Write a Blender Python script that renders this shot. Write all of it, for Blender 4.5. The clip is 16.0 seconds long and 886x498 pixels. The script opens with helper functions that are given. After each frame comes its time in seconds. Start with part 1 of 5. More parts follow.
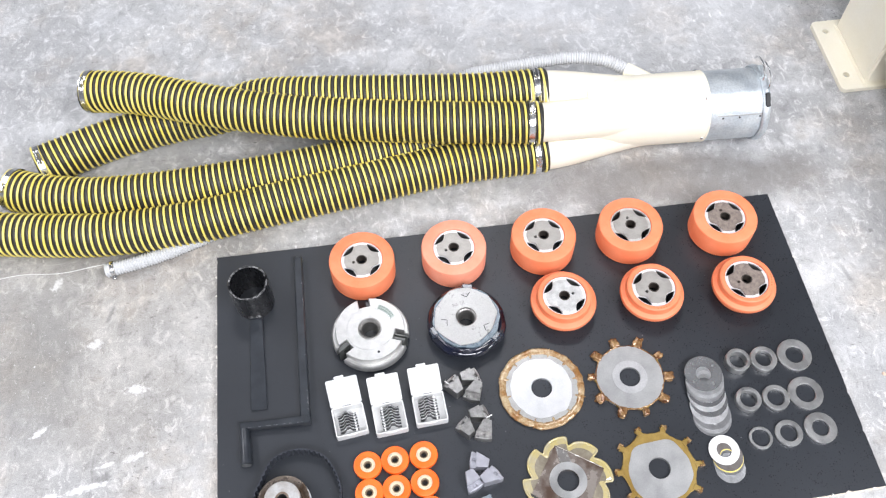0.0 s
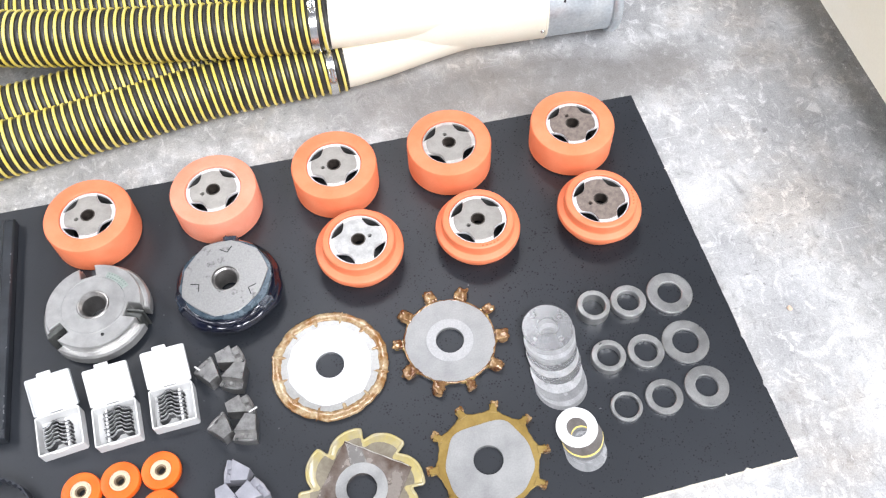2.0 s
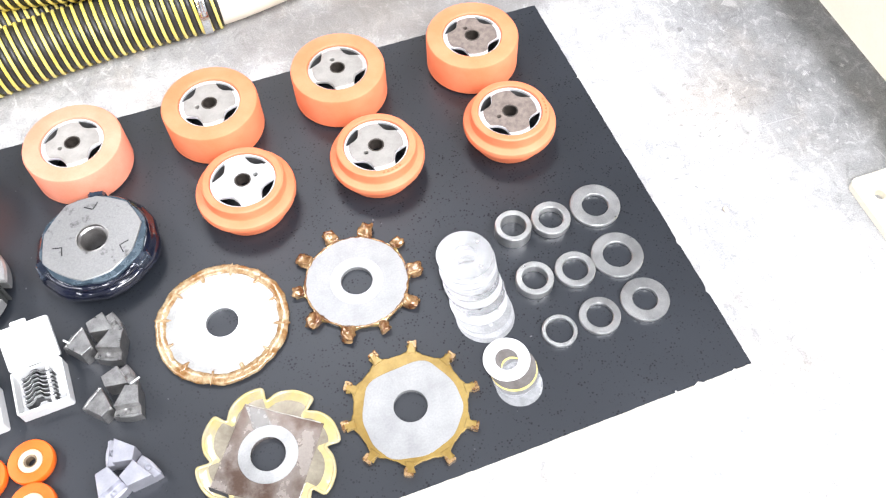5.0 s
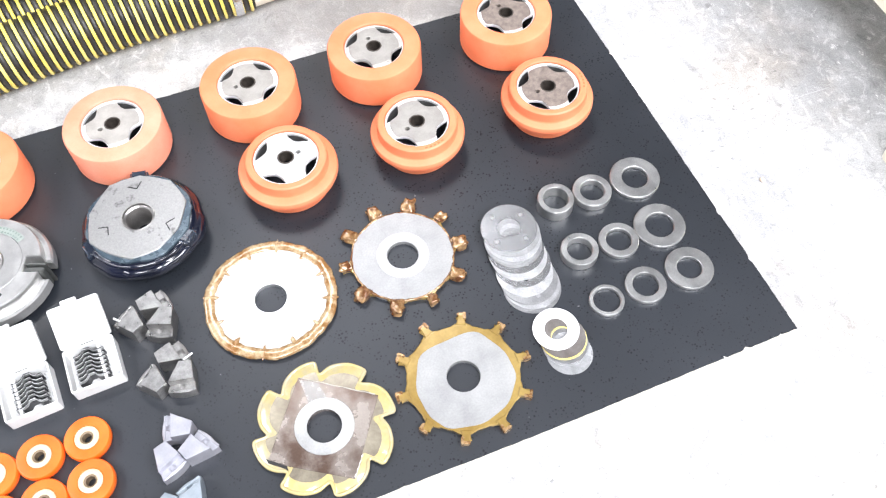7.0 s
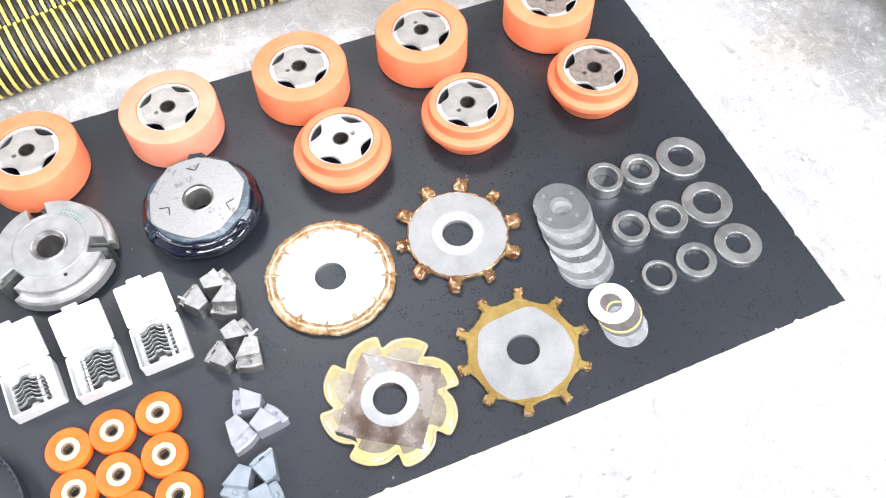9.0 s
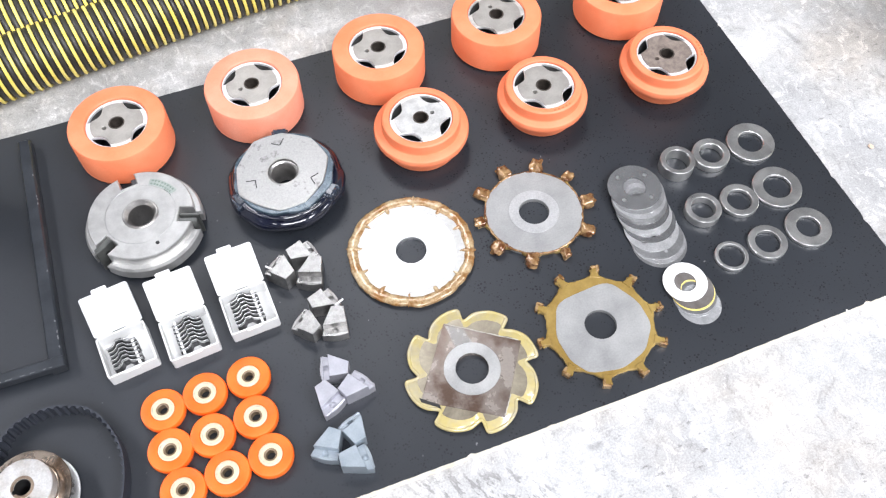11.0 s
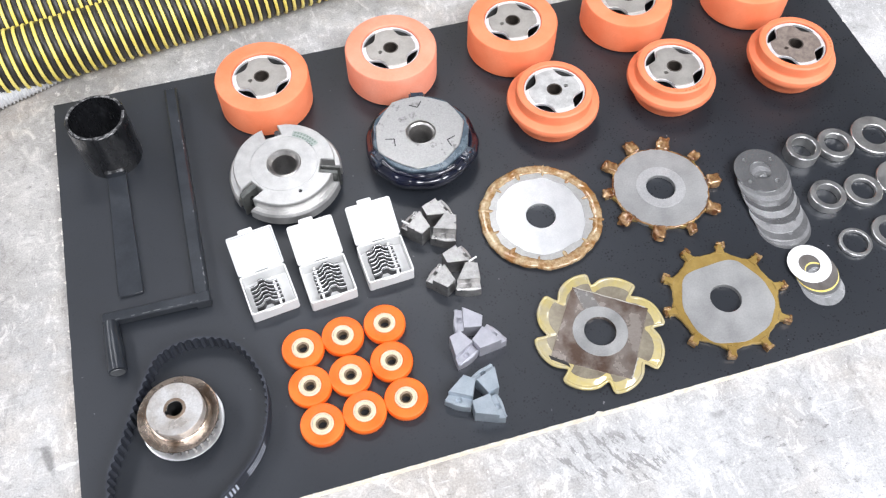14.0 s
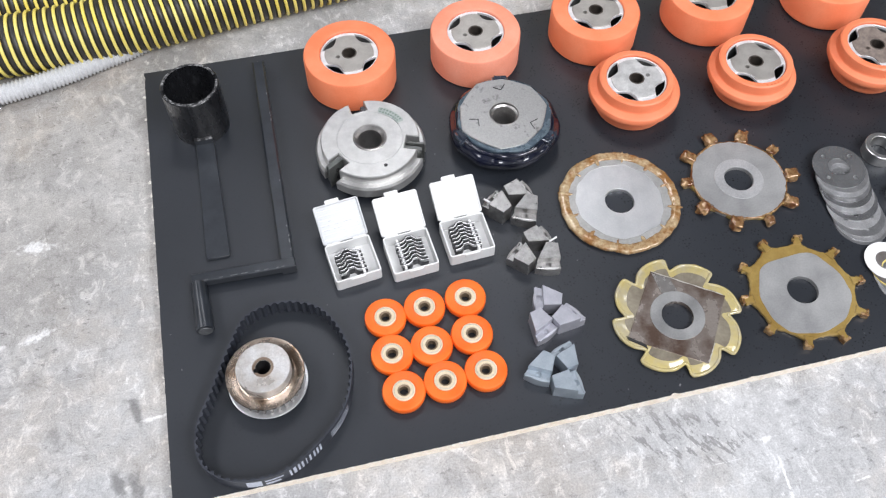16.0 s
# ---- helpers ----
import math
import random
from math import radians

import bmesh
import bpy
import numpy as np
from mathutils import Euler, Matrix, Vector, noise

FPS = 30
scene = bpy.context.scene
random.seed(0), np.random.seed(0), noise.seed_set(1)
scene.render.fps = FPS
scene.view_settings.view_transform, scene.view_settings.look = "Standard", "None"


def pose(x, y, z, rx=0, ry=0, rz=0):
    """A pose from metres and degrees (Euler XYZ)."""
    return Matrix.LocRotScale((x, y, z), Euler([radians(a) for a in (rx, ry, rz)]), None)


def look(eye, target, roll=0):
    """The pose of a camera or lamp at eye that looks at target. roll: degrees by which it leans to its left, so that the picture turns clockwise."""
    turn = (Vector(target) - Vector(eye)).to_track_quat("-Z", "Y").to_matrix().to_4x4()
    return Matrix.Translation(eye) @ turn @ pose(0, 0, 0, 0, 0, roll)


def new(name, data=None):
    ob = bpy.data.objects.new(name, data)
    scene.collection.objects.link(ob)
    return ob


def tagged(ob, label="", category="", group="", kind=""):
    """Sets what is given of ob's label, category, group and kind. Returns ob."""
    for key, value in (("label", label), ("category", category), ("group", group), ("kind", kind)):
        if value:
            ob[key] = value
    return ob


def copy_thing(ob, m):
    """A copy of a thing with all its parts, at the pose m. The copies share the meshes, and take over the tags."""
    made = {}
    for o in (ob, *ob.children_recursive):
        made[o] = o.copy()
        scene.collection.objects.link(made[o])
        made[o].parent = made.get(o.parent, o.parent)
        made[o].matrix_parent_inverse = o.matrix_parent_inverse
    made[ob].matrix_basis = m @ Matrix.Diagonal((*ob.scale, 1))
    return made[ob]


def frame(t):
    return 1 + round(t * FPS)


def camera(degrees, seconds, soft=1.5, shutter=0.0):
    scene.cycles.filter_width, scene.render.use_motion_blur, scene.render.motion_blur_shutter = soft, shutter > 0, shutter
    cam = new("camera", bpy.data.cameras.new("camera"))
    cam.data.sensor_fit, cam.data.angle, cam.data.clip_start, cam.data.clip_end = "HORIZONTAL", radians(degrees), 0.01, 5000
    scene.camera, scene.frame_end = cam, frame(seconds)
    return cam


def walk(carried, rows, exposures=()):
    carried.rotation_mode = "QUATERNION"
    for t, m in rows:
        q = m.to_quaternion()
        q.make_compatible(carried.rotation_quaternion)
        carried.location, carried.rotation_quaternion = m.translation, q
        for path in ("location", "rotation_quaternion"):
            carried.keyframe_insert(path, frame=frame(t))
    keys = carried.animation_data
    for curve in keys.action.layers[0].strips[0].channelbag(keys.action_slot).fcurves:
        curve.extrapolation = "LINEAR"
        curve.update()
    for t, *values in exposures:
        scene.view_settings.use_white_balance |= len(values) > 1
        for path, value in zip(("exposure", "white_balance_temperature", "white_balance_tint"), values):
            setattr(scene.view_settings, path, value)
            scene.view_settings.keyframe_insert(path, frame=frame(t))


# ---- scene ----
cam = camera(52.8, 16.0, soft=1.25)
PATH = [
    (0, (-0.241, -0.363, 1.666), (-0.118, 0.657, -0.051), -0.8),
    (0.5, (-0.153, -0.321, 1.555), (-0.036, 0.704, -0.158), -1.2),
    (1, (-0.035, -0.293, 1.43), (0.087, 0.739, -0.279), -1.9),
    (1.5, (0.048, -0.284, 1.309), (0.2, 0.751, -0.396), -2.2),
    (2, (0.097, -0.287, 1.2), (0.285, 0.745, -0.503), -2.5),
    (2.5, (0.125, -0.295, 1.128), (0.344, 0.735, -0.573), -2.7),
    (3, (0.15, -0.3, 1.09), (0.394, 0.723, -0.611), -2.9),
    (3.5, (0.16, -0.302, 1.071), (0.421, 0.711, -0.634), -3.2),
    (4, (0.156, -0.308, 1.046), (0.44, 0.704, -0.655), -2.8),
    (6.5, (0.081, -0.307, 1.016), (0.421, 0.674, -0.693), -1.8),
    (7, (0.053, -0.312, 1.014), (0.401, 0.675, -0.691), -1.6),
    (7.5, (0.027, -0.305, 1.022), (0.378, 0.666, -0.692), -1.3),
    (8, (0.008, -0.305, 1.022), (0.359, 0.663, -0.692), -1.4),
    (8.5, (-0.01, -0.306, 1.024), (0.343, 0.66, -0.691), -1.4),
    (9, (-0.038, -0.312, 1.024), (0.328, 0.659, -0.686), -1.0),
    (11.5, (-0.161, -0.319, 1.04), (0.174, 0.657, -0.673), -0.7),
    (12, (-0.186, -0.323, 1.04), (0.139, 0.658, -0.672), -0.6),
    (12.5, (-0.213, -0.331, 1.038), (0.104, 0.663, -0.668), -0.5),
    (13, (-0.24, -0.331, 1.041), (0.069, 0.66, -0.669), -0.2),
    (13.5, (-0.261, -0.333, 1.044), (0.03, 0.658, -0.668), -0.2),
    (14, (-0.288, -0.342, 1.041), (-0.001, 0.662, -0.664), 0.1),
    (14.5, (-0.309, -0.348, 1.038), (-0.032, 0.664, -0.664), 0.3),
    (15, (-0.332, -0.351, 1.042), (-0.068, 0.66, -0.664), 0.4),
    (15.5, (-0.353, -0.357, 1.042), (-0.1, 0.661, -0.661), 0.5),
    (16, (-0.376, -0.364, 1.04), (-0.132, 0.661, -0.66), 0.7),
]
EXPOSURES = [(0, .17), (1, .20), (2, .24), (3, .58), (3.5, .70), (4, .74), (6.5, .71), (9, .67), (11.5, .25), (12.5, .20), (14, .17), (14.5, .10), (15, .05), (16, -.16)]
walk(cam, [(t, look(eye, target, roll)) for t, eye, target, roll in PATH], EXPOSURES)

# ---- light ----
world = bpy.data.worlds.new("hall_air")
world.use_nodes = True
world.node_tree.nodes["Background"].inputs[0].default_value = (0.75, 0.85, 1.0, 1)
world.node_tree.nodes["Background"].inputs[1].default_value = 0.3
scene.world = world


def roof_light(x, y, sx, sy, power, z=4.88):
    lamp = bpy.data.lights.new("roof_light", "AREA")
    lamp.shape, lamp.size, lamp.size_y, lamp.energy = "RECTANGLE", sx, sy, power
    lamp.color = (0.936, 0.946, 1.0)
    ob = new("roof_light", lamp)
    ob.matrix_world = pose(x, y, z)
    return ob


roof_light(0.3, 3.2, 1.8, 1.3, 55)
roof_light(-4.3, 2.0, 1.5, 7.0, 260)
roof_light(2.7, -3.0, 2.0, 4.5, 450)
roof_light(-0.5, -3.4, 1.5, 3.5, 280)


# ---- materials ----
def nodes_of(name):
    m = bpy.data.materials.new(name)
    m.use_nodes = True
    return m, m.node_tree.nodes, m.node_tree.links, m.node_tree.nodes["Principled BSDF"]


def noise_node(N, L, coord, scale, detail=4, rough=0.6, stretch=None, offset=(0, 0, 0), swirl=0.0):
    n = N.new("ShaderNodeTexNoise")
    n.inputs["Scale"].default_value, n.inputs["Detail"].default_value = scale, detail
    n.inputs["Roughness"].default_value, n.inputs["Distortion"].default_value = rough, swirl
    mp = N.new("ShaderNodeMapping")
    if stretch:
        mp.inputs["Scale"].default_value = stretch
    mp.inputs["Location"].default_value = offset
    L.new(coord, mp.inputs["Vector"])
    L.new(mp.outputs["Vector"], n.inputs["Vector"])
    return n.outputs["Fac"]


def ramp(N, L, fac, lo, hi, a=0.0, b=1.0):
    r = N.new("ShaderNodeMapRange")
    r.inputs["From Min"].default_value, r.inputs["From Max"].default_value = lo, hi
    r.inputs["To Min"].default_value, r.inputs["To Max"].default_value = a, b
    L.new(fac, r.inputs["Value"])
    return r.outputs["Result"]


def mix(N, L, fac, a, b, mode="MIX"):
    m = N.new("ShaderNodeMix")
    m.data_type, m.blend_type = "RGBA", mode
    for v, i in ((fac, 0), (a, 6), (b, 7)):
        if isinstance(v, (int, float)):
            m.inputs[i].default_value = v
        elif isinstance(v, tuple):
            m.inputs[i].default_value = (*v, 1)
        else:
            L.new(v, m.inputs[i])
    return m.outputs[2]


def add_bump(N, L, bsdf, height, strength, distance=0.001):
    b = N.new("ShaderNodeBump")
    b.inputs["Strength"].default_value, b.inputs["Distance"].default_value = strength, distance
    L.new(height, b.inputs["Height"])
    L.new(b.outputs["Normal"], bsdf.inputs["Normal"])


def mat(name, c1, c2, rough=(0.4, 0.55), metal=0.0, scale=40, fine=600, bump=0.15, coat=0.0, lo=0.35, hi=0.65,
        stretch=None, speck=0.12, each=0.0, transmission=0.0):
    m, N, L, B = nodes_of(name)
    co = N.new("ShaderNodeTexCoord").outputs["Object"]
    big = noise_node(N, L, co, scale, 5, 0.6, stretch)
    small = noise_node(N, L, co, fine, 2, 0.5, stretch)
    col = mix(N, L, ramp(N, L, big, lo, hi), c1, c2)
    grain = N.new("ShaderNodeCombineColor")
    g = ramp(N, L, small, 0.25, 0.75, 1 - speck, 1 + speck)
    for i in range(3):
        L.new(g, grain.inputs[i])
    col = mix(N, L, 1.0, col, grain.outputs[0], "MULTIPLY")
    if each:
        oi = N.new("ShaderNodeObjectInfo")
        tone = N.new("ShaderNodeCombineColor")
        e = ramp(N, L, oi.outputs["Random"], 0, 1, 1 - each, 1 + each)
        for i in range(3):
            L.new(e, tone.inputs[i])
        col = mix(N, L, 1.0, col, tone.outputs[0], "MULTIPLY")
    L.new(col, B.inputs["Base Color"])
    L.new(ramp(N, L, big, 0.3, 0.7, *rough), B.inputs["Roughness"])
    B.inputs["Metallic"].default_value = metal
    B.inputs["Coat Weight"].default_value = coat
    B.inputs["Coat Roughness"].default_value = 0.08
    B.inputs["Transmission Weight"].default_value = transmission
    if bump:
        add_bump(N, L, B, small, bump, 0.0004)
    return m


def blot(N, L, coord, x, y, rx, ry, turn=0, ragged=0.5, grain=60, soft=0.3):
    """The mask of one ragged oval mark on the floor."""
    mp = N.new("ShaderNodeMapping")
    mp.vector_type = "TEXTURE"
    mp.inputs["Location"].default_value = (x, y, 0)
    mp.inputs["Rotation"].default_value = (0, 0, radians(turn))
    mp.inputs["Scale"].default_value = (rx, ry, 1)
    L.new(coord, mp.inputs["Vector"])
    nt = N.new("ShaderNodeTexNoise")
    nt.inputs["Scale"].default_value, nt.inputs["Detail"].default_value = grain, 5
    L.new(coord, nt.inputs["Vector"])
    ln = N.new("ShaderNodeVectorMath")
    ln.operation = "LENGTH"
    L.new(mp.outputs["Vector"], ln.inputs[0])
    add = N.new("ShaderNodeMath")
    add.operation = "MULTIPLY_ADD"
    L.new(nt.outputs["Fac"], add.inputs[0])
    add.inputs[1].default_value = 2 * ragged
    L.new(ln.outputs["Value"], add.inputs[2])
    return ramp(N, L, add.outputs[0], 1.0 + ragged, 1.0 + ragged - soft)


def times(N, L, a, b):
    m = N.new("ShaderNodeMath")
    m.operation = "MULTIPLY"
    for v, i in ((a, 0), (b, 1)):
        if isinstance(v, (int, float)):
            m.inputs[i].default_value = v
        else:
            L.new(v, m.inputs[i])
    return m.outputs[0]


# marks on the concrete: x, y, half length, half width, turn, strength
DARK_MARKS = ((0.723, 0.449, 0.040, 0.006, -80, 0.4), (-0.671, 0.028, 0.026, 0.009, -75, 0.75), (-0.650, 0.016, 0.030, 0.010, -72, 0.7), (-0.647, 0.117, 0.027, 0.0075, -76, 0.75), (-0.745, 0.103, 0.022, 0.010, -85, 0.45),
              (0.147, -0.050, 0.014, 0.006, 0, 0.5), (-0.826, 0.213, 0.022, 0.012, 20, 0.6), (-0.831, 0.563, 0.030, 0.006, 70, 0.55), (0.815, 0.546, 0.010, 0.006, 0, 0.7))
PALE_MARKS = ((0.799, 0.703, 0.030, 0.016, 0, 0.35), (-0.625, 0.1025, 0.017, 0.0035, 5, 0.95), (-0.771, 0.385, 0.026, 0.012, -8, 0.85), (0.100, -0.134, 0.030, 0.0020, 87, 0.95), (0.095, -0.087, 0.007, 0.004, 0, 0.9),
              (0.191, -0.1575, 0.010, 0.0014, 6, 0.8), (-0.955, 0.320, 0.022, 0.007, 35, 0.9), (-0.765, 0.247, 0.022, 0.008, 20, 0.85), (-0.857, 0.197, 0.050, 0.008, 8, 0.9),
              (-0.920, 0.192, 0.022, 0.007, 10, 0.85), (-0.822, 0.237, 0.018, 0.005, 8, 0.8), (-0.857, 0.497, 0.018, 0.012, 20, 0.75), (-0.948, 0.650, 0.022, 0.010, 60, 0.6))


def floor_material():
    m, N, L, B = nodes_of("worn_concrete")
    co = N.new("ShaderNodeTexCoord").outputs["Object"]
    big = noise_node(N, L, co, 1.7, 6, 0.60)
    mid = noise_node(N, L, co, 8, 10, 0.70, offset=(3, 1, 0))
    fine = noise_node(N, L, co, 42, 10, 0.76, stretch=(1.0, 0.75, 1.0), swirl=0.8)
    grit = noise_node(N, L, co, 420, 3, 0.6)
    hue = noise_node(N, L, co, 3.4, 7, 0.68, offset=(11, 5, 0))
    # broad trowelled tone, then mottling
    col = mix(N, L, ramp(N, L, big, 0.34, 0.66), (0.335, 0.335, 0.339), (0.465, 0.464, 0.464))
    col = mix(N, L, ramp(N, L, mid, 0.46, 0.32, 0.0, 0.34), col, (0.200, 0.198, 0.197))
    col = mix(N, L, ramp(N, L, mid, 0.50, 0.62, 0.0, 0.5), col, (0.640, 0.640, 0.643))
    col = mix(N, L, ramp(N, L, fine, 0.45, 0.37, 0.0, 0.42), col, (0.170, 0.168, 0.166))
    col = mix(N, L, ramp(N, L, fine, 0.53, 0.62, 0.0, 0.65), col, (0.720, 0.718, 0.714))
    # brown dust, cool cement bloom
    col = mix(N, L, 1.0, col, mix(N, L, ramp(N, L, hue, 0.50, 0.64), (1.0, 1.0, 1.0), (1.0, 0.940, 0.875)), "MULTIPLY")
    col = mix(N, L, 1.0, col, mix(N, L, ramp(N, L, hue, 0.47, 0.34), (1.0, 1.0, 1.0), (0.970, 0.980, 1.0)), "MULTIPLY")
    # smears drawn by the trowel
    drag = noise_node(N, L, co, 7, 8, 0.72, stretch=(1.0, 2.4, 1.0), offset=(1, 9, 0))
    col = mix(N, L, ramp(N, L, drag, 0.57, 0.72, 0.0, 0.5), col, (0.72, 0.715, 0.71))
    drag2 = noise_node(N, L, co, 14, 8, 0.74, stretch=(3.2, 0.8, 1.0), offset=(5, 4, 0))
    col = mix(N, L, ramp(N, L, drag2, 0.43, 0.31, 0.0, 0.36), col, (0.20, 0.198, 0.195))
    # crusted pale flecks and dark pits, both in drifts
    drift = noise_node(N, L, co, 4.2, 5, 0.6, offset=(2, 8, 0))
    fleck = noise_node(N, L, co, 85, 5, 0.7, stretch=(1.0, 0.55, 1.0), offset=(7, 2, 0))
    col = mix(N, L, times(N, L, ramp(N, L, fleck, 0.60, 0.66), ramp(N, L, drift, 0.48, 0.62, 0.06, 0.75)), col, (0.83, 0.825, 0.815))
    pits = noise_node(N, L, co, 95, 4, 0.65, stretch=(0.8, 1.4, 1.0), offset=(2, 2, 0))
    col = mix(N, L, times(N, L, ramp(N, L, pits, 0.40, 0.33), ramp(N, L, drift, 0.54, 0.40, 0.15, 0.75)), col, (0.165, 0.162, 0.160))
    # ragged trowel chatter, light over dark
    rag = noise_node(N, L, co, 20, 12, 0.80, stretch=(1.0, 0.8, 1.0), offset=(6, 6, 0), swirl=0.7)
    col = mix(N, L, ramp(N, L, rag, 0.56, 0.66, 0.0, 0.42), col, (0.79, 0.785, 0.78))
    col = mix(N, L, ramp(N, L, rag, 0.43, 0.37, 0.0, 0.34), col, (0.16, 0.158, 0.156))
    hair = noise_node(N, L, co, 4, 3, 0.5, stretch=(3.0, 60.0, 1.0), offset=(2, 7, 0))
    col = mix(N, L, ramp(N, L, hair, 0.66, 0.73, 0.0, 0.4), col, (0.74, 0.74, 0.74))
    # a darker, browner stretch beside the manifold, a paler one behind it, a scoured grey one by the hoses
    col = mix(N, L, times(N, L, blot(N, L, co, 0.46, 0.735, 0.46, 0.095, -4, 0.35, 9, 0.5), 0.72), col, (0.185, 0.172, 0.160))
    col = mix(N, L, times(N, L, blot(N, L, co, 0.50, 1.45, 1.0, 0.36, 0, 0.4, 6, 0.6), 0.32), col, (0.62, 0.63, 0.66))
    scour = blot(N, L, co, -1.00, 0.46, 0.17, 0.24, 10, 0.5, 8, 0.6)
    col = mix(N, L, times(N, L, scour, 0.5), col, (0.245, 0.248, 0.252))
    col = mix(N, L, times(N, L, blot(N, L, co, -0.86, 0.56, 0.50, 0.52, 0, 0.4, 5, 0.6), 0.9), col, mix(N, L, 1.0, col, (0.82, 0.785, 0.735), "MULTIPLY"))
    spat = noise_node(N, L, co, 110, 5, 0.7, stretch=(1.3, 0.7, 1.0), offset=(4, 6, 0))
    col = mix(N, L, times(N, L, scour, ramp(N, L, spat, 0.63, 0.68, 0.0, 0.75)), col, (0.80, 0.80, 0.80))
    # scraped streaks in front of the board
    tilt = N.new("ShaderNodeMapping")
    tilt.inputs["Rotation"].default_value = (0, 0, radians(62))
    L.new(co, tilt.inputs["Vector"])
    streak = noise_node(N, L, tilt.outputs["Vector"], 75, 5, 0.68, stretch=(0.45, 1.4, 1.0))
    zone = blot(N, L, co, 0.0, -0.062, 0.115, 0.048, -18, 0.5, 20, 0.5)
    col = mix(N, L, times(N, L, zone, ramp(N, L, streak, 0.53, 0.56, 0.0, 0.75)), col, (0.19, 0.187, 0.186))
    for x, y, rx, ry, turn, k in DARK_MARKS:
        col = mix(N, L, times(N, L, blot(N, L, co, x, y, rx, ry, turn, 0.8, 90, 0.6), k), col, (0.155, 0.153, 0.152))
    for x, y, rx, ry, turn, k in PALE_MARKS:
        col = mix(N, L, times(N, L, blot(N, L, co, x, y, rx, ry, turn, 1.3, 110, 0.6), 0.85 * k), col, (0.83, 0.825, 0.815))
    g = N.new("ShaderNodeCombineColor")
    gv = ramp(N, L, grit, 0.28, 0.72, 0.80, 1.20)
    for i in range(3):
        L.new(gv, g.inputs[i])
    col = mix(N, L, 1.0, col, g.outputs[0], "MULTIPLY")
    L.new(col, B.inputs["Base Color"])
    L.new(ramp(N, L, mid, 0.3, 0.7, 0.62, 0.42), B.inputs["Roughness"])
    add_bump(N, L, B, fine, 0.35, 0.0012)
    return m


def board_material():
    m, N, L, B = nodes_of("black_film")
    co = N.new("ShaderNodeTexCoord").outputs["Object"]
    big = noise_node(N, L, co, 3, 6, 0.6)
    fine = noise_node(N, L, co, 260, 4, 0.6)
    col = mix(N, L, ramp(N, L, big, 0.35, 0.65), (0.0120, 0.0143, 0.0188), (0.0180, 0.0214, 0.0280))
    # damp-looking dark spots over the right end, fading out towards the rest
    sep = N.new("ShaderNodeSeparateXYZ")
    L.new(co, sep.inputs[0])
    wet = ramp(N, L, sep.outputs["X"], -0.30, 0.30, 0.12, 1.0)
    v = N.new("ShaderNodeTexVoronoi")
    v.inputs["Scale"].default_value = 240
    L.new(co, v.inputs["Vector"])
    size = noise_node(N, L, co, 60, 3, 0.6, offset=(9, 1, 0))
    less = N.new("ShaderNodeMath")
    less.operation = "SUBTRACT"
    L.new(ramp(N, L, size, 0.30, 0.66, 0.04, 0.44), less.inputs[0])
    L.new(v.outputs["Distance"], less.inputs[1])
    spots = ramp(N, L, less.outputs[0], 0.0, 0.2, 0.0, 0.85)
    mul = N.new("ShaderNodeMath")
    mul.operation = "MULTIPLY"
    L.new(wet, mul.inputs[0])
    L.new(spots, mul.inputs[1])
    col = mix(N, L, mul.outputs[0], col, (0.004, 0.004, 0.005))
    dust = noise_node(N, L, co, 110, 2, 0.5, offset=(4, 4, 0))
    col = mix(N, L, ramp(N, L, dust, 0.76, 0.80, 0.0, 0.6), col, (0.3, 0.3, 0.3))
    L.new(col, B.inputs["Base Color"])
    rough = ramp(N, L, big, 0.3, 0.7, 0.35, 0.45)
    rr = N.new("ShaderNodeMath")
    rr.operation = "MULTIPLY_ADD"
    L.new(mul.outputs[0], rr.inputs[0])
    rr.inputs[1].default_value = 0.25
    L.new(rough, rr.inputs[2])
    L.new(rr.outputs[0], B.inputs["Roughness"])
    sp = N.new("ShaderNodeMath")
    sp.operation = "MULTIPLY_ADD"
    L.new(mul.outputs[0], sp.inputs[0])
    sp.inputs[1].default_value = -0.42
    sp.inputs[2].default_value = 0.68
    L.new(sp.outputs[0], B.inputs["Specular IOR Level"])
    add_bump(N, L, B, fine, 0.12, 0.0003)
    return m


M_FLOOR, M_BOARD = floor_material(), board_material()
M_WALL = mat("plaster_wall", (0.40, 0.41, 0.42), (0.48, 0.49, 0.50), (0.7, 0.85), scale=1.2, fine=60)
M_CEIL = mat("roof_sheet", (0.17, 0.18, 0.20), (0.23, 0.24, 0.26), (0.6, 0.8), scale=1, fine=40)
M_RAW = mat("raw_board_edge", (0.82, 0.71, 0.57), (0.92, 0.86, 0.76), (0.75, 0.9), scale=120, fine=900, bump=0.6, speck=0.15)
M_ORANGE = mat("orange_polyurethane", (0.86, 0.22, 0.095), (0.91, 0.275, 0.135), (0.42, 0.56), scale=18, fine=400, bump=0.06, speck=0.03, each=0.05)
M_ORANGE_PALE = mat("faded_orange_polyurethane", (0.88, 0.29, 0.175), (0.92, 0.36, 0.24), (0.45, 0.58), scale=16, fine=400, bump=0.06, speck=0.04)
M_ROLLER = mat("bright_orange_plastic", (0.90, 0.13, 0.01), (0.95, 0.17, 0.018), (0.35, 0.48), scale=30, fine=500, bump=0.04, speck=0.02, each=0.03)
M_ALU = mat("machined_aluminium", (0.74, 0.74, 0.75), (0.86, 0.86, 0.86), (0.34, 0.5), metal=0.4, scale=90, fine=900, bump=0.12, speck=0.05)
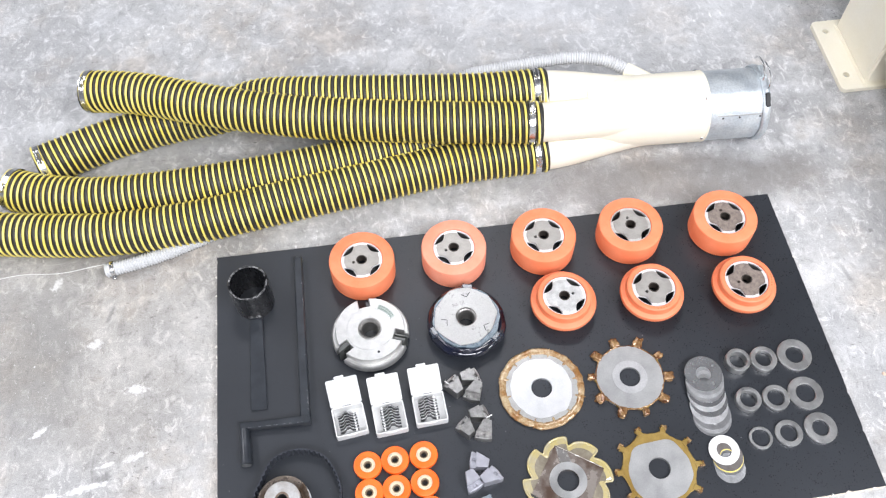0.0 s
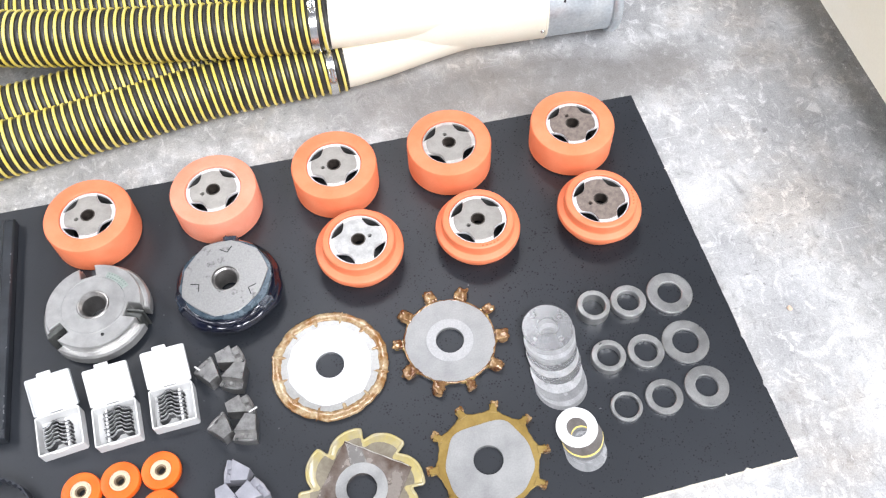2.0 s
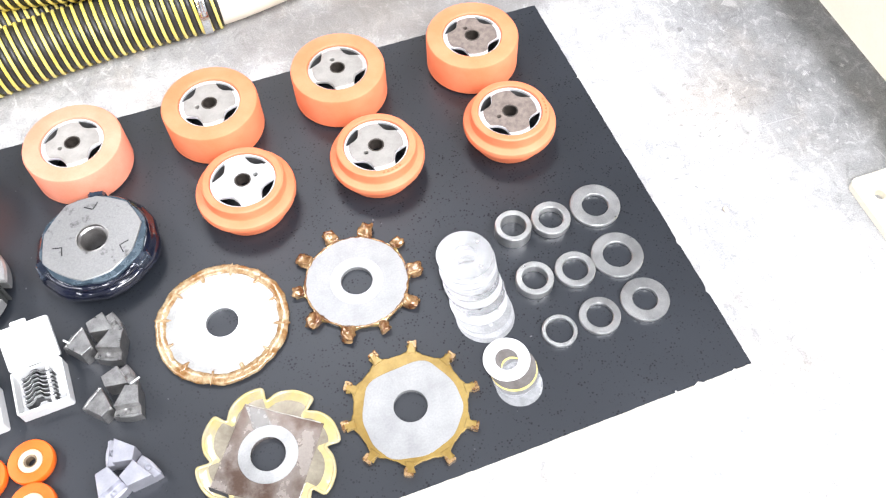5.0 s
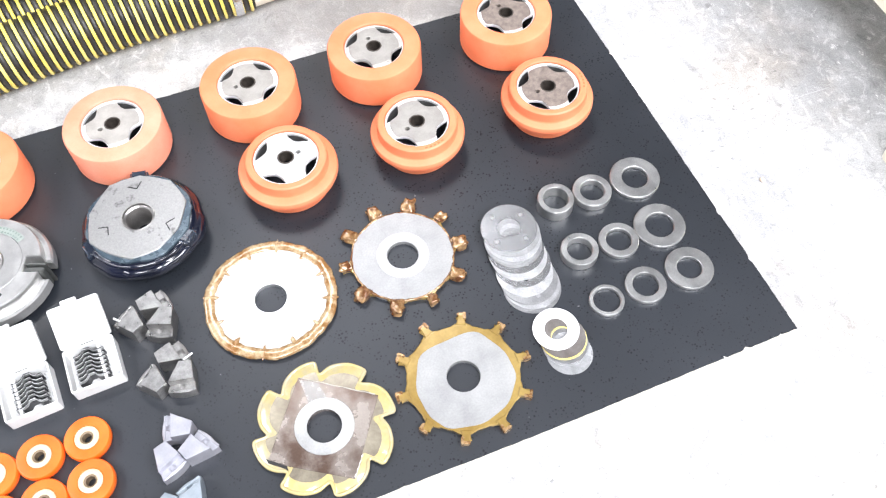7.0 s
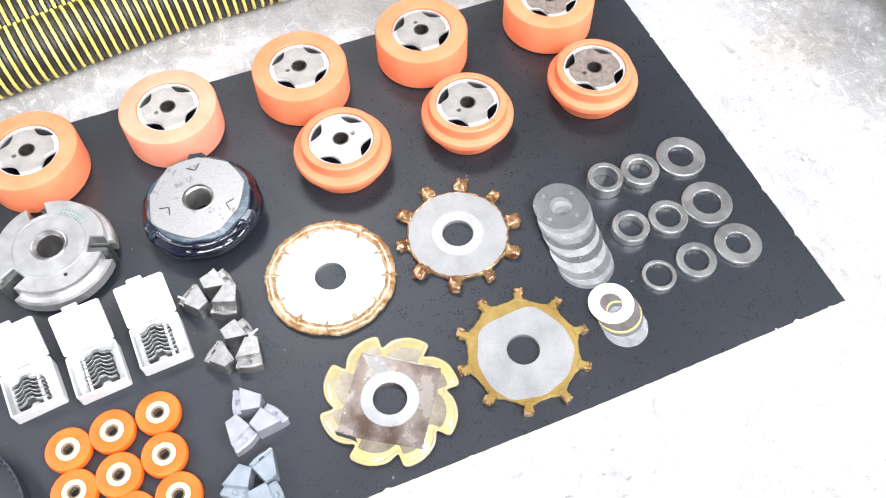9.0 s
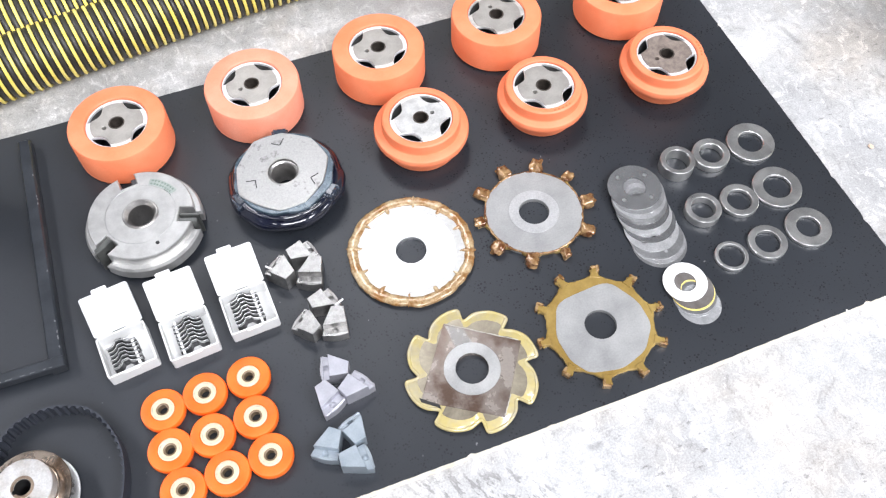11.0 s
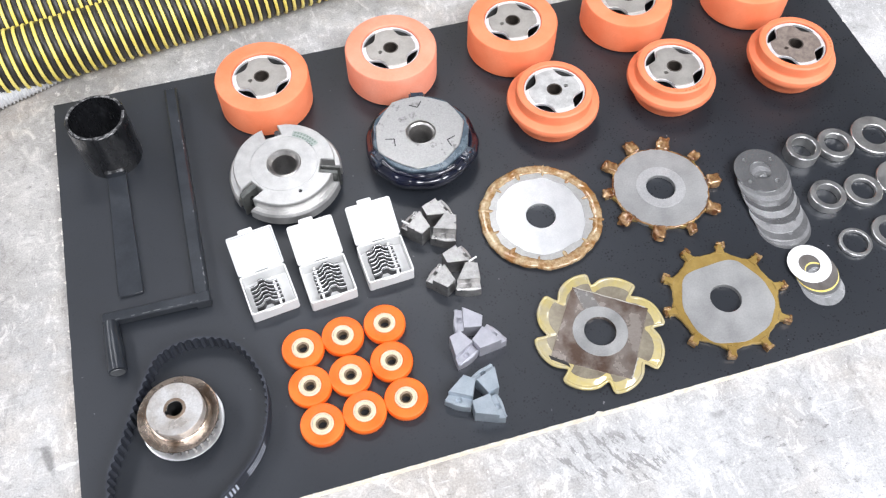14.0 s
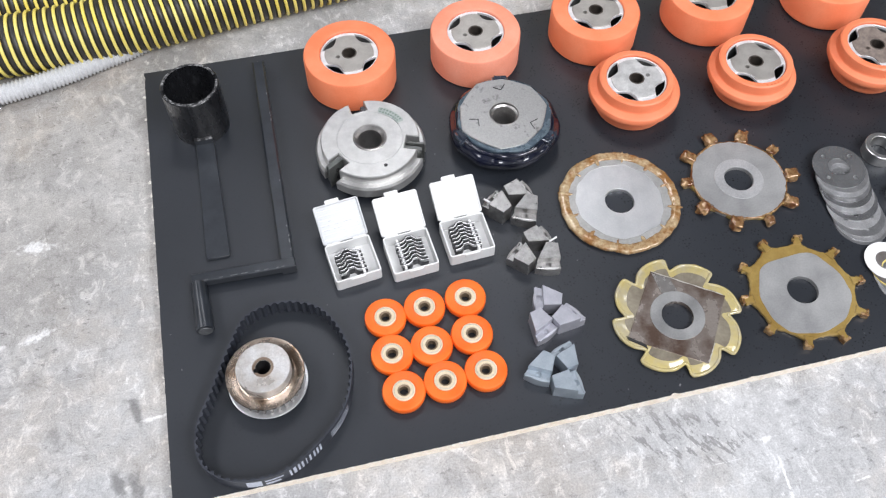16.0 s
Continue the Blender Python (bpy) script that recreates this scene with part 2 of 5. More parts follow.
M_CAST = mat("grey_cast_hub", (0.40, 0.375, 0.345), (0.50, 0.475, 0.44), (0.40, 0.58), metal=0.5, scale=60, fine=1200, bump=0.3, each=0.18)
M_CASTRIM = mat("pale_cast_rim", (0.50, 0.49, 0.47), (0.64, 0.63, 0.60), (0.42, 0.55), metal=0.4, scale=90, fine=900, bump=0.2)
M_RUSTY = mat("rusty_brown_hub", (0.20, 0.16, 0.14), (0.34, 0.28, 0.24), (0.5, 0.7), metal=0.4, scale=110, fine=1000, bump=0.3)
M_STEEL = mat("ground_steel", (0.62, 0.615, 0.60), (0.76, 0.755, 0.74), (0.27, 0.38), metal=0.95, scale=60, fine=900, bump=0.03, each=0.06)
M_SAW = mat("saw_steel", (0.68, 0.685, 0.69), (0.80, 0.80, 0.80), (0.30, 0.40), metal=0.85, scale=28, fine=700, bump=0.03, speck=0.06)
M_DULL = mat("dull_plate_steel", (0.46, 0.46, 0.455), (0.62, 0.62, 0.61), (0.26, 0.42), metal=0.85, scale=26, fine=500, bump=0.03, speck=0.1)
M_BROWN = mat("stained_brown_steel", (0.16, 0.105, 0.080), (0.36, 0.315, 0.28), (0.16, 0.32), metal=0.6, scale=34, fine=420, bump=0.12, coat=0.5, speck=0.12, lo=0.38, hi=0.62)
M_WAXRIM = mat("pale_amber_wax", (0.27, 0.130, 0.042), (0.48, 0.37, 0.22), (0.10, 0.28), metal=0.1, scale=60, fine=240, bump=0.6, coat=0.8, lo=0.38, hi=0.62, speck=0.18)
M_AMBER = mat("amber_dip_coating", (0.15, 0.055, 0.018), (0.44, 0.28, 0.13), (0.10, 0.30), metal=0.3, scale=90, fine=260, bump=0.8, coat=0.9, lo=0.40, hi=0.66, speck=0.25)
M_GOLD = mat("golden_dip_coating", (0.29, 0.185, 0.050), (0.39, 0.27, 0.085), (0.10, 0.22), metal=0.2, scale=24, fine=260, bump=0.12, coat=1.0, speck=0.08)
M_CREAMDIP = mat("pale_yellow_dip_coating", (0.48, 0.395, 0.165), (0.41, 0.365, 0.25), (0.10, 0.24), scale=34, fine=200, bump=0.25, coat=0.9, speck=0.06, lo=0.42, hi=0.66)
M_NAVY = mat("navy_dip_coating", (0.004, 0.005, 0.012), (0.008, 0.010, 0.024), (0.10, 0.2), scale=35, fine=120, bump=0.3, coat=1.0)
M_NAVYFILM = mat("thin_navy_coating", (0.010, 0.013, 0.024), (0.030, 0.040, 0.058), (0.10, 0.2), scale=60, fine=160, bump=0.3, coat=1.0)
M_TEAL = mat("thin_blue_film", (0.045, 0.07, 0.095), (0.10, 0.135, 0.16), (0.2, 0.35), metal=0.3, scale=50, fine=300, bump=0.15, coat=0.5)
M_HEAD = mat("turned_head_alloy", (0.48, 0.475, 0.465), (0.62, 0.615, 0.60), (0.28, 0.40), metal=0.7, scale=45, fine=800, bump=0.03, speck=0.06)
M_FACE = mat("matt_blade_steel", (0.33, 0.33, 0.33), (0.43, 0.43, 0.425), (0.36, 0.5), metal=0.5, scale=24, fine=420, bump=0.05, speck=0.08)
M_RINGFACE = mat("ground_ring_steel", (0.44, 0.44, 0.445), (0.52, 0.52, 0.52), (0.36, 0.48), metal=0.5, scale=30, fine=500, bump=0.03)
M_H2FACE = mat("spotted_steel_face", (0.20, 0.195, 0.19), (0.42, 0.415, 0.405), (0.3, 0.42), metal=0.8, scale=75, fine=500, bump=0.05, lo=0.30, hi=0.42)
M_BORE = mat("bored_steel", (0.36, 0.345, 0.33), (0.48, 0.465, 0.45), (0.3, 0.42), metal=0.9, scale=60, fine=600, bump=0.05)
M_BUSHING = mat("dark_brown_bushing", (0.05, 0.042, 0.036), (0.12, 0.10, 0.085), (0.35, 0.5), metal=0.5, scale=90)
M_DARK = mat("dark_groove", (0.012, 0.012, 0.013), (0.02, 0.02, 0.02), (0.5, 0.7), scale=60)
M_BLACKIRON = mat("black_painted_steel", (0.019, 0.0222, 0.0275), (0.030, 0.0345, 0.042), (0.28, 0.36), scale=40, fine=400, bump=0.15, coat=0.15)
M_SCUFFED = mat("scuffed_black_paint", (0.011, 0.0115, 0.013), (0.055, 0.058, 0.062), (0.22, 0.34), scale=120, fine=600, bump=0.15, coat=0.3, lo=0.60, hi=0.72, stretch=(1, 1, 0.35))
M_WORN = mat("worn_black_rim", (0.03, 0.03, 0.032), (0.42, 0.42, 0.42), (0.3, 0.45), metal=0.3, scale=160, fine=900, bump=0.4, lo=0.48, hi=0.64)
M_RUBBER = mat("black_belt_rubber", (0.022, 0.025, 0.034), (0.036, 0.041, 0.054), (0.36, 0.5), scale=60, fine=700, bump=0.3)
M_PRINT = mat("pale_belt_print", (0.45, 0.48, 0.56), (0.6, 0.63, 0.7), (0.4, 0.5), scale=90)
M_WHITEPL = mat("milky_white_plastic", (0.72, 0.72, 0.71), (0.79, 0.79, 0.78), (0.35, 0.5), scale=25, fine=300, bump=0.05, speck=0.02)
M_CREAMPL = mat("ivory_bearing_shield", (0.64, 0.53, 0.36), (0.72, 0.61, 0.44), (0.4, 0.5), scale=50, fine=600, bump=0.05)
M_KNIFE = mat("dark_insert_steel", (0.05, 0.05, 0.055), (0.12, 0.12, 0.125), (0.25, 0.4), metal=0.7, scale=60)
M_TIP = mat("bright_insert_edge", (0.6, 0.6, 0.6), (0.75, 0.75, 0.75), (0.25, 0.4), metal=0.8, scale=60)
M_SEG = mat("grey_cutter_steel", (0.26, 0.257, 0.25), (0.41, 0.40, 0.39), (0.26, 0.40), metal=0.85, scale=90, fine=700, bump=0.12, each=0.10)
M_SEGL = mat("lavender_grey_cutter", (0.40, 0.40, 0.445), (0.50, 0.50, 0.545), (0.36, 0.46), metal=0.55, scale=50, fine=500, bump=0.06, speck=0.05)
M_SEGB = mat("blue_grey_cutter", (0.31, 0.36, 0.405), (0.41, 0.46, 0.505), (0.32, 0.42), metal=0.55, scale=40, fine=500, bump=0.06, speck=0.05)
M_HOSE = mat("black_hose_rubber", (0.020, 0.0195, 0.019), (0.038, 0.036, 0.034), (0.36, 0.5), scale=30, fine=400, bump=0.2)
M_YELLOW = mat("yellow_hose_rib", (0.86, 0.69, 0.13), (0.89, 0.78, 0.26), (0.35, 0.5), scale=26, fine=400, bump=0.08, speck=0.06)
M_GREYHOSE = mat("pale_grey_hose", (0.52, 0.525, 0.535), (0.62, 0.625, 0.635), (0.4, 0.55), scale=30, fine=400)
M_CREAM = mat("cream_paint", (0.91, 0.85, 0.69), (0.93, 0.88, 0.75), (0.38, 0.5), scale=9, fine=260, bump=0.08, speck=0.02)
M_GALV = mat("galvanised_sheet", (0.58, 0.63, 0.67), (0.74, 0.78, 0.80), (0.32, 0.46), metal=0.7, scale=26, fine=240, bump=0.08)
M_CHROME = mat("bright_clamp_band", (0.66, 0.66, 0.66), (0.8, 0.8, 0.8), (0.16, 0.28), metal=1.0, scale=60, bump=0.03)
M_GREENPRINT = mat("grey_green_print", (0.16, 0.21, 0.18), (0.22, 0.27, 0.24), (0.5, 0.6), scale=90)
M_SHIM = mat("bright_shim_steel", (0.46, 0.46, 0.465), (0.62, 0.62, 0.625), (0.27, 0.38), metal=0.85, scale=30, fine=500, bump=0.03, each=0.30)


def vary_gloss(m, lo, hi):
    """Gives every object of the material a gloss of its own."""
    N, L = m.node_tree.nodes, m.node_tree.links
    L.new(ramp(N, L, N.new("ShaderNodeObjectInfo").outputs["Random"], 0, 1, lo, hi), N["Principled BSDF"].inputs["Roughness"])


vary_gloss(M_SHIM, 0.24, 0.42)
M_YSHIM = mat("yellow_card_shim", (0.78, 0.62, 0.16), (0.84, 0.70, 0.26), (0.5, 0.6), scale=50)
M_GSHIM = mat("brown_grey_shim", (0.13, 0.115, 0.105), (0.19, 0.175, 0.165), (0.35, 0.45), metal=0.3, scale=50)
M_PULLEY = mat("stained_bright_steel", (0.23, 0.155, 0.105), (0.42, 0.345, 0.285), (0.20, 0.32), metal=0.95, scale=34, fine=500, bump=0.03, lo=0.36, hi=0.5)
M_CHIP = mat("pale_chip", (0.7, 0.68, 0.62), (0.8, 0.78, 0.72), (0.8, 0.9), scale=200)
M_PEBBLE = mat("tan_crumb", (0.60, 0.44, 0.33), (0.68, 0.54, 0.43), (0.8, 0.9), scale=300)


# ---- mesh helpers ----
def mesh_object(name, bm, material, sharp=35):
    me = bpy.data.meshes.new(name)
    bmesh.ops.recalc_face_normals(bm, faces=bm.faces)
    bm.to_mesh(me)
    bm.free()
    for p in me.polygons:
        p.use_smooth = True
    me.set_sharp_from_angle(angle=radians(sharp))
    me.materials.append(material)
    return new(name, me)


def part(name, bm, material, parent, label="", sharp=35):
    ob = mesh_object(name, bm, material, sharp)
    ob.parent = parent
    if label:
        ob["label"] = label
    return ob


def thing(name, m, label, category, group="", kind=""):
    ob = new(name)
    ob.empty_display_size = 0.02
    ob.matrix_basis = m
    return tagged(ob, label, category, group, kind)


def lathe(profile, n=64, closed=True, sector=None):
    """Turns a profile of (radius, height) round z."""
    bm = bmesh.new()
    rings = []
    for r, z in profile:
        if r < 1e-6:
            rings.append([bm.verts.new((0, 0, z))] * n)
        else:
            rings.append([bm.verts.new((r * math.cos(2 * math.pi * i / n), r * math.sin(2 * math.pi * i / n), z)) for i in range(n)])
    pairs = list(zip(rings, rings[1:] + rings[:1])) if closed else list(zip(rings, rings[1:]))
    for a, b in pairs:
        for i in range(n):
            j = (i + 1) % n
            vs = []
            for v in (a[i], a[j], b[j], b[i]):
                if v not in vs:
                    vs.append(v)
            if len(vs) > 2:
                bm.faces.new(vs)
    return bm


def ring_bm(ro, ri, z0, z1, c=0.0008, n=56):
    return lathe([(ri, z0 + c), (ri, z1 - c), (ri + c, z1), (ro - c, z1), (ro, z1 - c), (ro, z0 + c), (ro - c, z0), (ri + c, z0)], n)


def circle(r, n=40, cx=0.0, cy=0.0):
    return [(cx + r * math.cos(2 * math.pi * i / n), cy + r * math.sin(2 * math.pi * i / n)) for i in range(n)]


def plate(outline, holes, z0, z1, bevel=0.0, wave=None):
    """A flat piece with through holes. wave: a function of x, y that lifts the top."""
    bm = bmesh.new()
    loops = []
    for pts in [outline, *holes]:
        vs = [bm.verts.new((x, y, z1)) for x, y in pts]
        loops.append([bm.edges.new((vs[i], vs[(i + 1) % len(vs)])) for i in range(len(vs))])
    bmesh.ops.triangle_fill(bm, edges=[e for l in loops for e in l], use_beauty=True, use_dissolve=False, normal=(0, 0, 1))
    top = list(bm.faces)
    ext = bmesh.ops.extrude_face_region(bm, geom=top)
    moved = [g for g in ext["geom"] if isinstance(g, bmesh.types.BMVert)]
    for v in moved:
        v.co.z = z0
    bmesh.ops.recalc_face_normals(bm, faces=bm.faces)
    if bevel:
        edges = [e for e in bm.edges if len(e.link_faces) == 2 and abs(e.verts[0].co.z - e.verts[1].co.z) < 1e-6 and e.calc_face_angle(0) > 1.0]
        bmesh.ops.bevel(bm, geom=edges, offset=bevel, segments=1, affect="EDGES", clamp_overlap=True)
    if wave:
        for v in bm.verts:
            if v.co.z > (z0 + z1) / 2:
                v.co.z += wave(v.co.x, v.co.y)
    return bm


def box_bm(x0, x1, y0, y1, z0, z1, bevel=0.001, seg=2):
    bm = bmesh.new()
    bmesh.ops.create_cube(bm, size=1.0)
    for v in bm.verts:
        v.co = Vector(((x0 + x1) / 2 + v.co.x * (x1 - x0), (y0 + y1) / 2 + v.co.y * (y1 - y0), (z0 + z1) / 2 + v.co.z * (z1 - z0)))
    if bevel:
        bmesh.ops.bevel(bm, geom=list(bm.edges), offset=bevel, segments=seg, affect="EDGES", clamp_overlap=True)
    return bm


def tray_bm(x0, x1, y0, y1, z0, z1, wall, depth):
    """An open tray in one piece. depth: the height of its inner floor."""
    bm = bmesh.new()
    r = 0.003
    def loop(g, z, rr):
        vs = []
        for cx, cy, a0 in ((x1 - g, y1 - g, 0), (x0 + g, y1 - g, 90), (x0 + g, y0 + g, 180), (x1 - g, y0 + g, 270)):
            for k in range(4):
                a = radians(a0 + 30 * k)
                sx, sy = (1 if a0 in (0, 270) else -1), (1 if a0 in (0, 90) else -1)
                vs.append(bm.verts.new((cx - sx * rr + rr * math.cos(a), cy - sy * rr + rr * math.sin(a), z)))
        return vs
    loops = [loop(0.0004, z0, r), loop(0, z0 + 0.0005, r), loop(0, z1 - 0.0005, r), loop(0.0005, z1, r), loop(wall - 0.0004, z1, r * 0.6), loop(wall, z1 - 0.0005, r * 0.6), loop(wall + 0.0004, z0 + depth, r * 0.6)]
    bm.faces.new(loops[0])
    for a, b in zip(loops, loops[1:]):
        for i in range(len(a)):
            j = (i + 1) % len(a)
            bm.faces.new((a[i], a[j], b[j], b[i]))
    bm.faces.new(loops[-1])
    return bm


def join(*bms):
    out = bmesh.new()
    for b in bms:
        me = bpy.data.meshes.new("tmp")
        b.to_mesh(me)
        b.free()
        out.from_mesh(me)
        bpy.data.meshes.remove(me)
    return out


def moved(bm, m):
    bmesh.ops.transform(bm, matrix=m, verts=bm.verts)
    return bm


def spline(points, step):
    """Evenly spaced places along a smooth line through the points."""
    P = [Vector(p) for p in points]
    P = [2 * P[0] - P[1]] + P + [2 * P[-1] - P[-2]]
    dense = []
    for i in range(1, len(P) - 2):
        a, b, c, d = P[i - 1:i + 3]
        for k in range(40):
            t = k / 40
            dense.append(0.5 * (2 * b + (c - a) * t + (2 * a - 5 * b + 4 * c - d) * t * t + (3 * b - a - 3 * c + d) * t ** 3))
    dense.append(P[-2])
    out, gone = [dense[0]], 0.0
    for p, q in zip(dense, dense[1:]):
        seg = (q - p).length
        while gone + seg >= step:
            f = (step - gone) / seg
            p = p.lerp(q, f)
            out.append(p.copy())
            seg = (q - p).length
            gone = 0.0
        gone += seg
    return out


def frames_along(pts):
    out, up = [], Vector((0, 0, 1))
    for i, p in enumerate(pts):
        t = (pts[min(i + 1, len(pts) - 1)] - pts[max(i - 1, 0)]).normalized()
        side = up.cross(t).normalized()
        u = t.cross(side).normalized()
        out.append((p, t, side, u))
    return out


def tube(pts, radius, n=20, caps=False):
    """radius: a number, or a function of the index."""
    bm = bmesh.new()
    rings = []
    for i, (p, t, s, u) in enumerate(frames_along(pts)):
        r = radius(i) if callable(radius) else radius
        rings.append([bm.verts.new(p + r * (math.cos(2 * math.pi * k / n) * s + math.sin(2 * math.pi * k / n) * u)) for k in range(n)])
    for a, b in zip(rings, rings[1:]):
        for k in range(n):
            bm.faces.new((a[k], a[(k + 1) % n], b[(k + 1) % n], b[k]))
    if caps:
        bm.faces.new(rings[0])
        bm.faces.new(rings[-1])
    return bm


def structure(name, bm, material, label, category):
    return tagged(mesh_object(name, bm, material), label, category, kind="structure")


# ---- the hall ----
floor = bmesh.new()
bmesh.ops.create_grid(floor, x_segments=8, y_segments=8, size=8.0)
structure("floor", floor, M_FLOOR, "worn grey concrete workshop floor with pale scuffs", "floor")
structure("wall_north", box_bm(-8.2, 8.2, 8.0, 8.2, 0, 5.0, 0), M_WALL, "plain pale plastered workshop wall", "wall")
structure("wall_south", box_bm(-8.2, 8.2, -8.2, -8.0, 0, 5.0, 0), M_WALL, "plain pale plastered workshop wall", "wall")
structure("wall_east", box_bm(8.0, 8.2, -8.0, 8.0, 0, 5.0, 0), M_WALL, "plain pale plastered workshop wall", "wall")
structure("wall_west", box_bm(-8.2, -8.0, -8.0, 8.0, 0, 5.0, 0), M_WALL, "plain pale plastered workshop wall", "wall")
structure("ceiling", box_bm(-8.2, 8.2, -8.2, 8.2, 5.0, 5.15, 0), M_CEIL, "plain grey sheet ceiling of the workshop", "ceiling")

# ---- the board ----
Z = 0.018
CORNERS = [(-0.607, -0.0182), (0.050, -0.0142), (0.285, -0.0115), (0.6235, -0.0016), (0.612, 0.660), (-0.606, 0.660)]


def board_outline():
    rng = random.Random(4)
    out = []
    for i in range(len(CORNERS)):
        a, b = Vector(CORNERS[i]), Vector(CORNERS[(i + 1) % len(CORNERS)])
        n = int((b - a).length / 0.006)
        inward = Vector((-(b - a).y, (b - a).x)).normalized()
        for k in range(n):
            chip = 0.0006 * rng.random() + (0.003 * rng.random() if rng.random() < 0.02 else 0)
            p = a.lerp(b, k / n) + inward * chip
            out.append((p.x, p.y))
    return out


board = thing("display_board", pose(0, 0, 0), "black film-faced board with raw chipped edges lying on the floor", "board")
edge = board_outline()
part("core", plate(edge, [], 0.0, Z - 0.0012), M_RAW, board, "raw pale particle board edge")
part("film", plate(edge, [], Z - 0.0012, Z), M_BOARD, board, "matt black speckled top film")


# ---- orange wheels ----
def slot_hole(angle, rin, rout, half):
    """A lens-shaped hole: the outer side follows the rim, the inner one bows inwards."""
    pts = []
    for k in range(13):
        a = angle + half * (2 * k / 12 - 1)
        pts.append((rout * math.cos(a), rout * math.sin(a)))
    for k in range(1, 12):
        a = angle + half * (1 - 2 * k / 12)
        f = 1 - abs(1 - 2 * k / 12) ** 2
        r = rout - (rout - rin) * f ** 0.8
        pts.append((r * math.cos(a), r * math.sin(a)))
    return pts


def hub(wheel, top, turn, boss_material, pin, rim_material, k):
    size = Matrix.Diagonal((k, k, 1, 1))
    slots = [radians(turn + 90 * k) for k in range(4)]
    holes = [slot_hole(a, 0.0300, 0.0420, 0.44) for a in slots]
    pinhole = circle(0.0033, 16, 0.0185 * math.cos(radians(pin)), 0.0185 * math.sin(radians(pin)))
    disc = part("hub", moved(plate(circle(0.0445, 72), holes + [circle(0.0240, 40)], top - 0.0085, top - 0.0035, 0.0006), size), rim_material, wheel, "machined aluminium hub")
    outline = []
    for j in range(96):
        a = 2 * math.pi * j / 96
        d = min(abs((a - s + math.pi) % (2 * math.pi) - math.pi) for s in slots)
        f = max(0.0, 1 - (d / 0.44) ** 2)
        r = min(0.0378, 0.0420 - 0.0120 * f ** 0.8 - 0.0005) if d < 0.44 else 0.0378
        outline.append((r * math.cos(a), r * math.sin(a)))
    # inner rim added behind the slots, its dark tone stands for their shade
    part("liner", moved(ring_bm(0.0447, 0.0428, 0.001, top - 0.0088, 0.0004, 48), size), M_LINER, disc, "inner rim coloured dark for the shade in the slots")
    part("boss", moved(plate(outline, [circle(0.0098, 32), pinhole], top - 0.0090, top - 0.0022, 0.0005), size), boss_material, disc, "grey cast centre plate")
    part("bushing", ring_bm(0.0112, 0.0092, top - 0.0220, top - 0.0017, 0.0004, 32), M_BUSHING, disc, "dark steel bore bushing")


def wheel_plain(x, y, turn, pin, boss, tyre=M_ORANGE, rim=M_ALU):
    w = thing("rubber_wheel", pose(x, y, Z), "plain orange polyurethane feed wheel lying on the black board", "wheel", "plain orange wheels")
    h, R = 0.0570, 0.0679
    prof = [(0.0430, 0.002), (0.0430, h - 0.0015), (0.0443, h), (R - 0.005, h), (R - 0.0015, h - 0.0012), (R, h - 0.004), (R, 0.004), (R - 0.003, 0.0), (0.047, 0.0)]
    part("tyre", lathe(prof, 96), tyre, w, "orange polyurethane tyre")
    hub(w, h, turn, boss, pin, rim, 0.96)
    return w


def wheel_stepped(x, y, turn, pin, boss, lettered, wide=0.0):
    w = thing("stepped_wheel", pose(x, y, Z), "stepped orange polyurethane wheel with wide collar on the board", "wheel", "stepped orange wheels")
    h, c = 0.0570, wide
    prof = [(0.0440, 0.002), (0.0440, h - 0.0012), (0.0452, h), (0.0518, h), (0.0540, h - 0.0013), (0.0547, h - 0.0036), (0.0550, h - 0.0150), (0.0560, h - 0.0168),
            (0.0608 + c, h - 0.0186), (0.0638 + c, h - 0.0202), (0.0649 + c, h - 0.0226), (0.0650 + c, h - 0.0280), (0.0643 + c, h - 0.0302), (0.0612 + c, h - 0.0320), (0.0562, h - 0.0342),
            (0.0532 + c, h - 0.0366), (0.0522 + 1.5 * c, h - 0.0400), (0.0516 + 1.5 * c, 0.004), (0.0495 + 1.5 * c, 0.0), (0.047, 0.0)]
    part("tyre", lathe(prof, 96), M_ORANGE, w, "stepped orange polyurethane tyre", sharp=24)
    hub(w, h, turn, boss, pin, M_ALU, 0.98)
    if lettered is not None:
        rng = random.Random(lettered)
        bars = []
        for k in range(5):
            a = radians(lettered + 7 * k)
            bars.append(moved(box_bm(-0.0012, 0.0012, -0.0016, 0.0016, 0, 0.0003, 0), pose(0.0495 * math.cos(a), 0.0495 * math.sin(a), h - 0.0001, 0, 0, math.degrees(a))))
        part("moulded_mark", join(*bars), M_ORANGE_DARK, w, "faint moulded marks")
    return w


M_LINER = mat("shade_toned_inner_rim", (0.06, 0.06, 0.06), (0.16, 0.158, 0.155), (0.4, 0.6), metal=0.4, scale=60)
M_PALEBOSS = mat("pale_cast_boss", (0.46, 0.455, 0.445), (0.66, 0.655, 0.64), (0.42, 0.6), metal=0.4, scale=70, fine=900, bump=0.25, speck=0.12)
M_ORANGE_DARK = mat("darker_orange_mark", (0.62, 0.13, 0.045), (0.7, 0.16, 0.06), (0.5, 0.6), scale=60)
wheel_plain(-0.297, 0.581, 45, 192, M_CAST)
wheel_plain(-0.104, 0.585, 48, 195, M_CAST, M_ORANGE_PALE)
wheel_plain(0.087, 0.589, 42, 185, M_CAST)
wheel_plain(0.274, 0.590, 46, 100, M_CAST, M_ORANGE, M_CASTRIM)
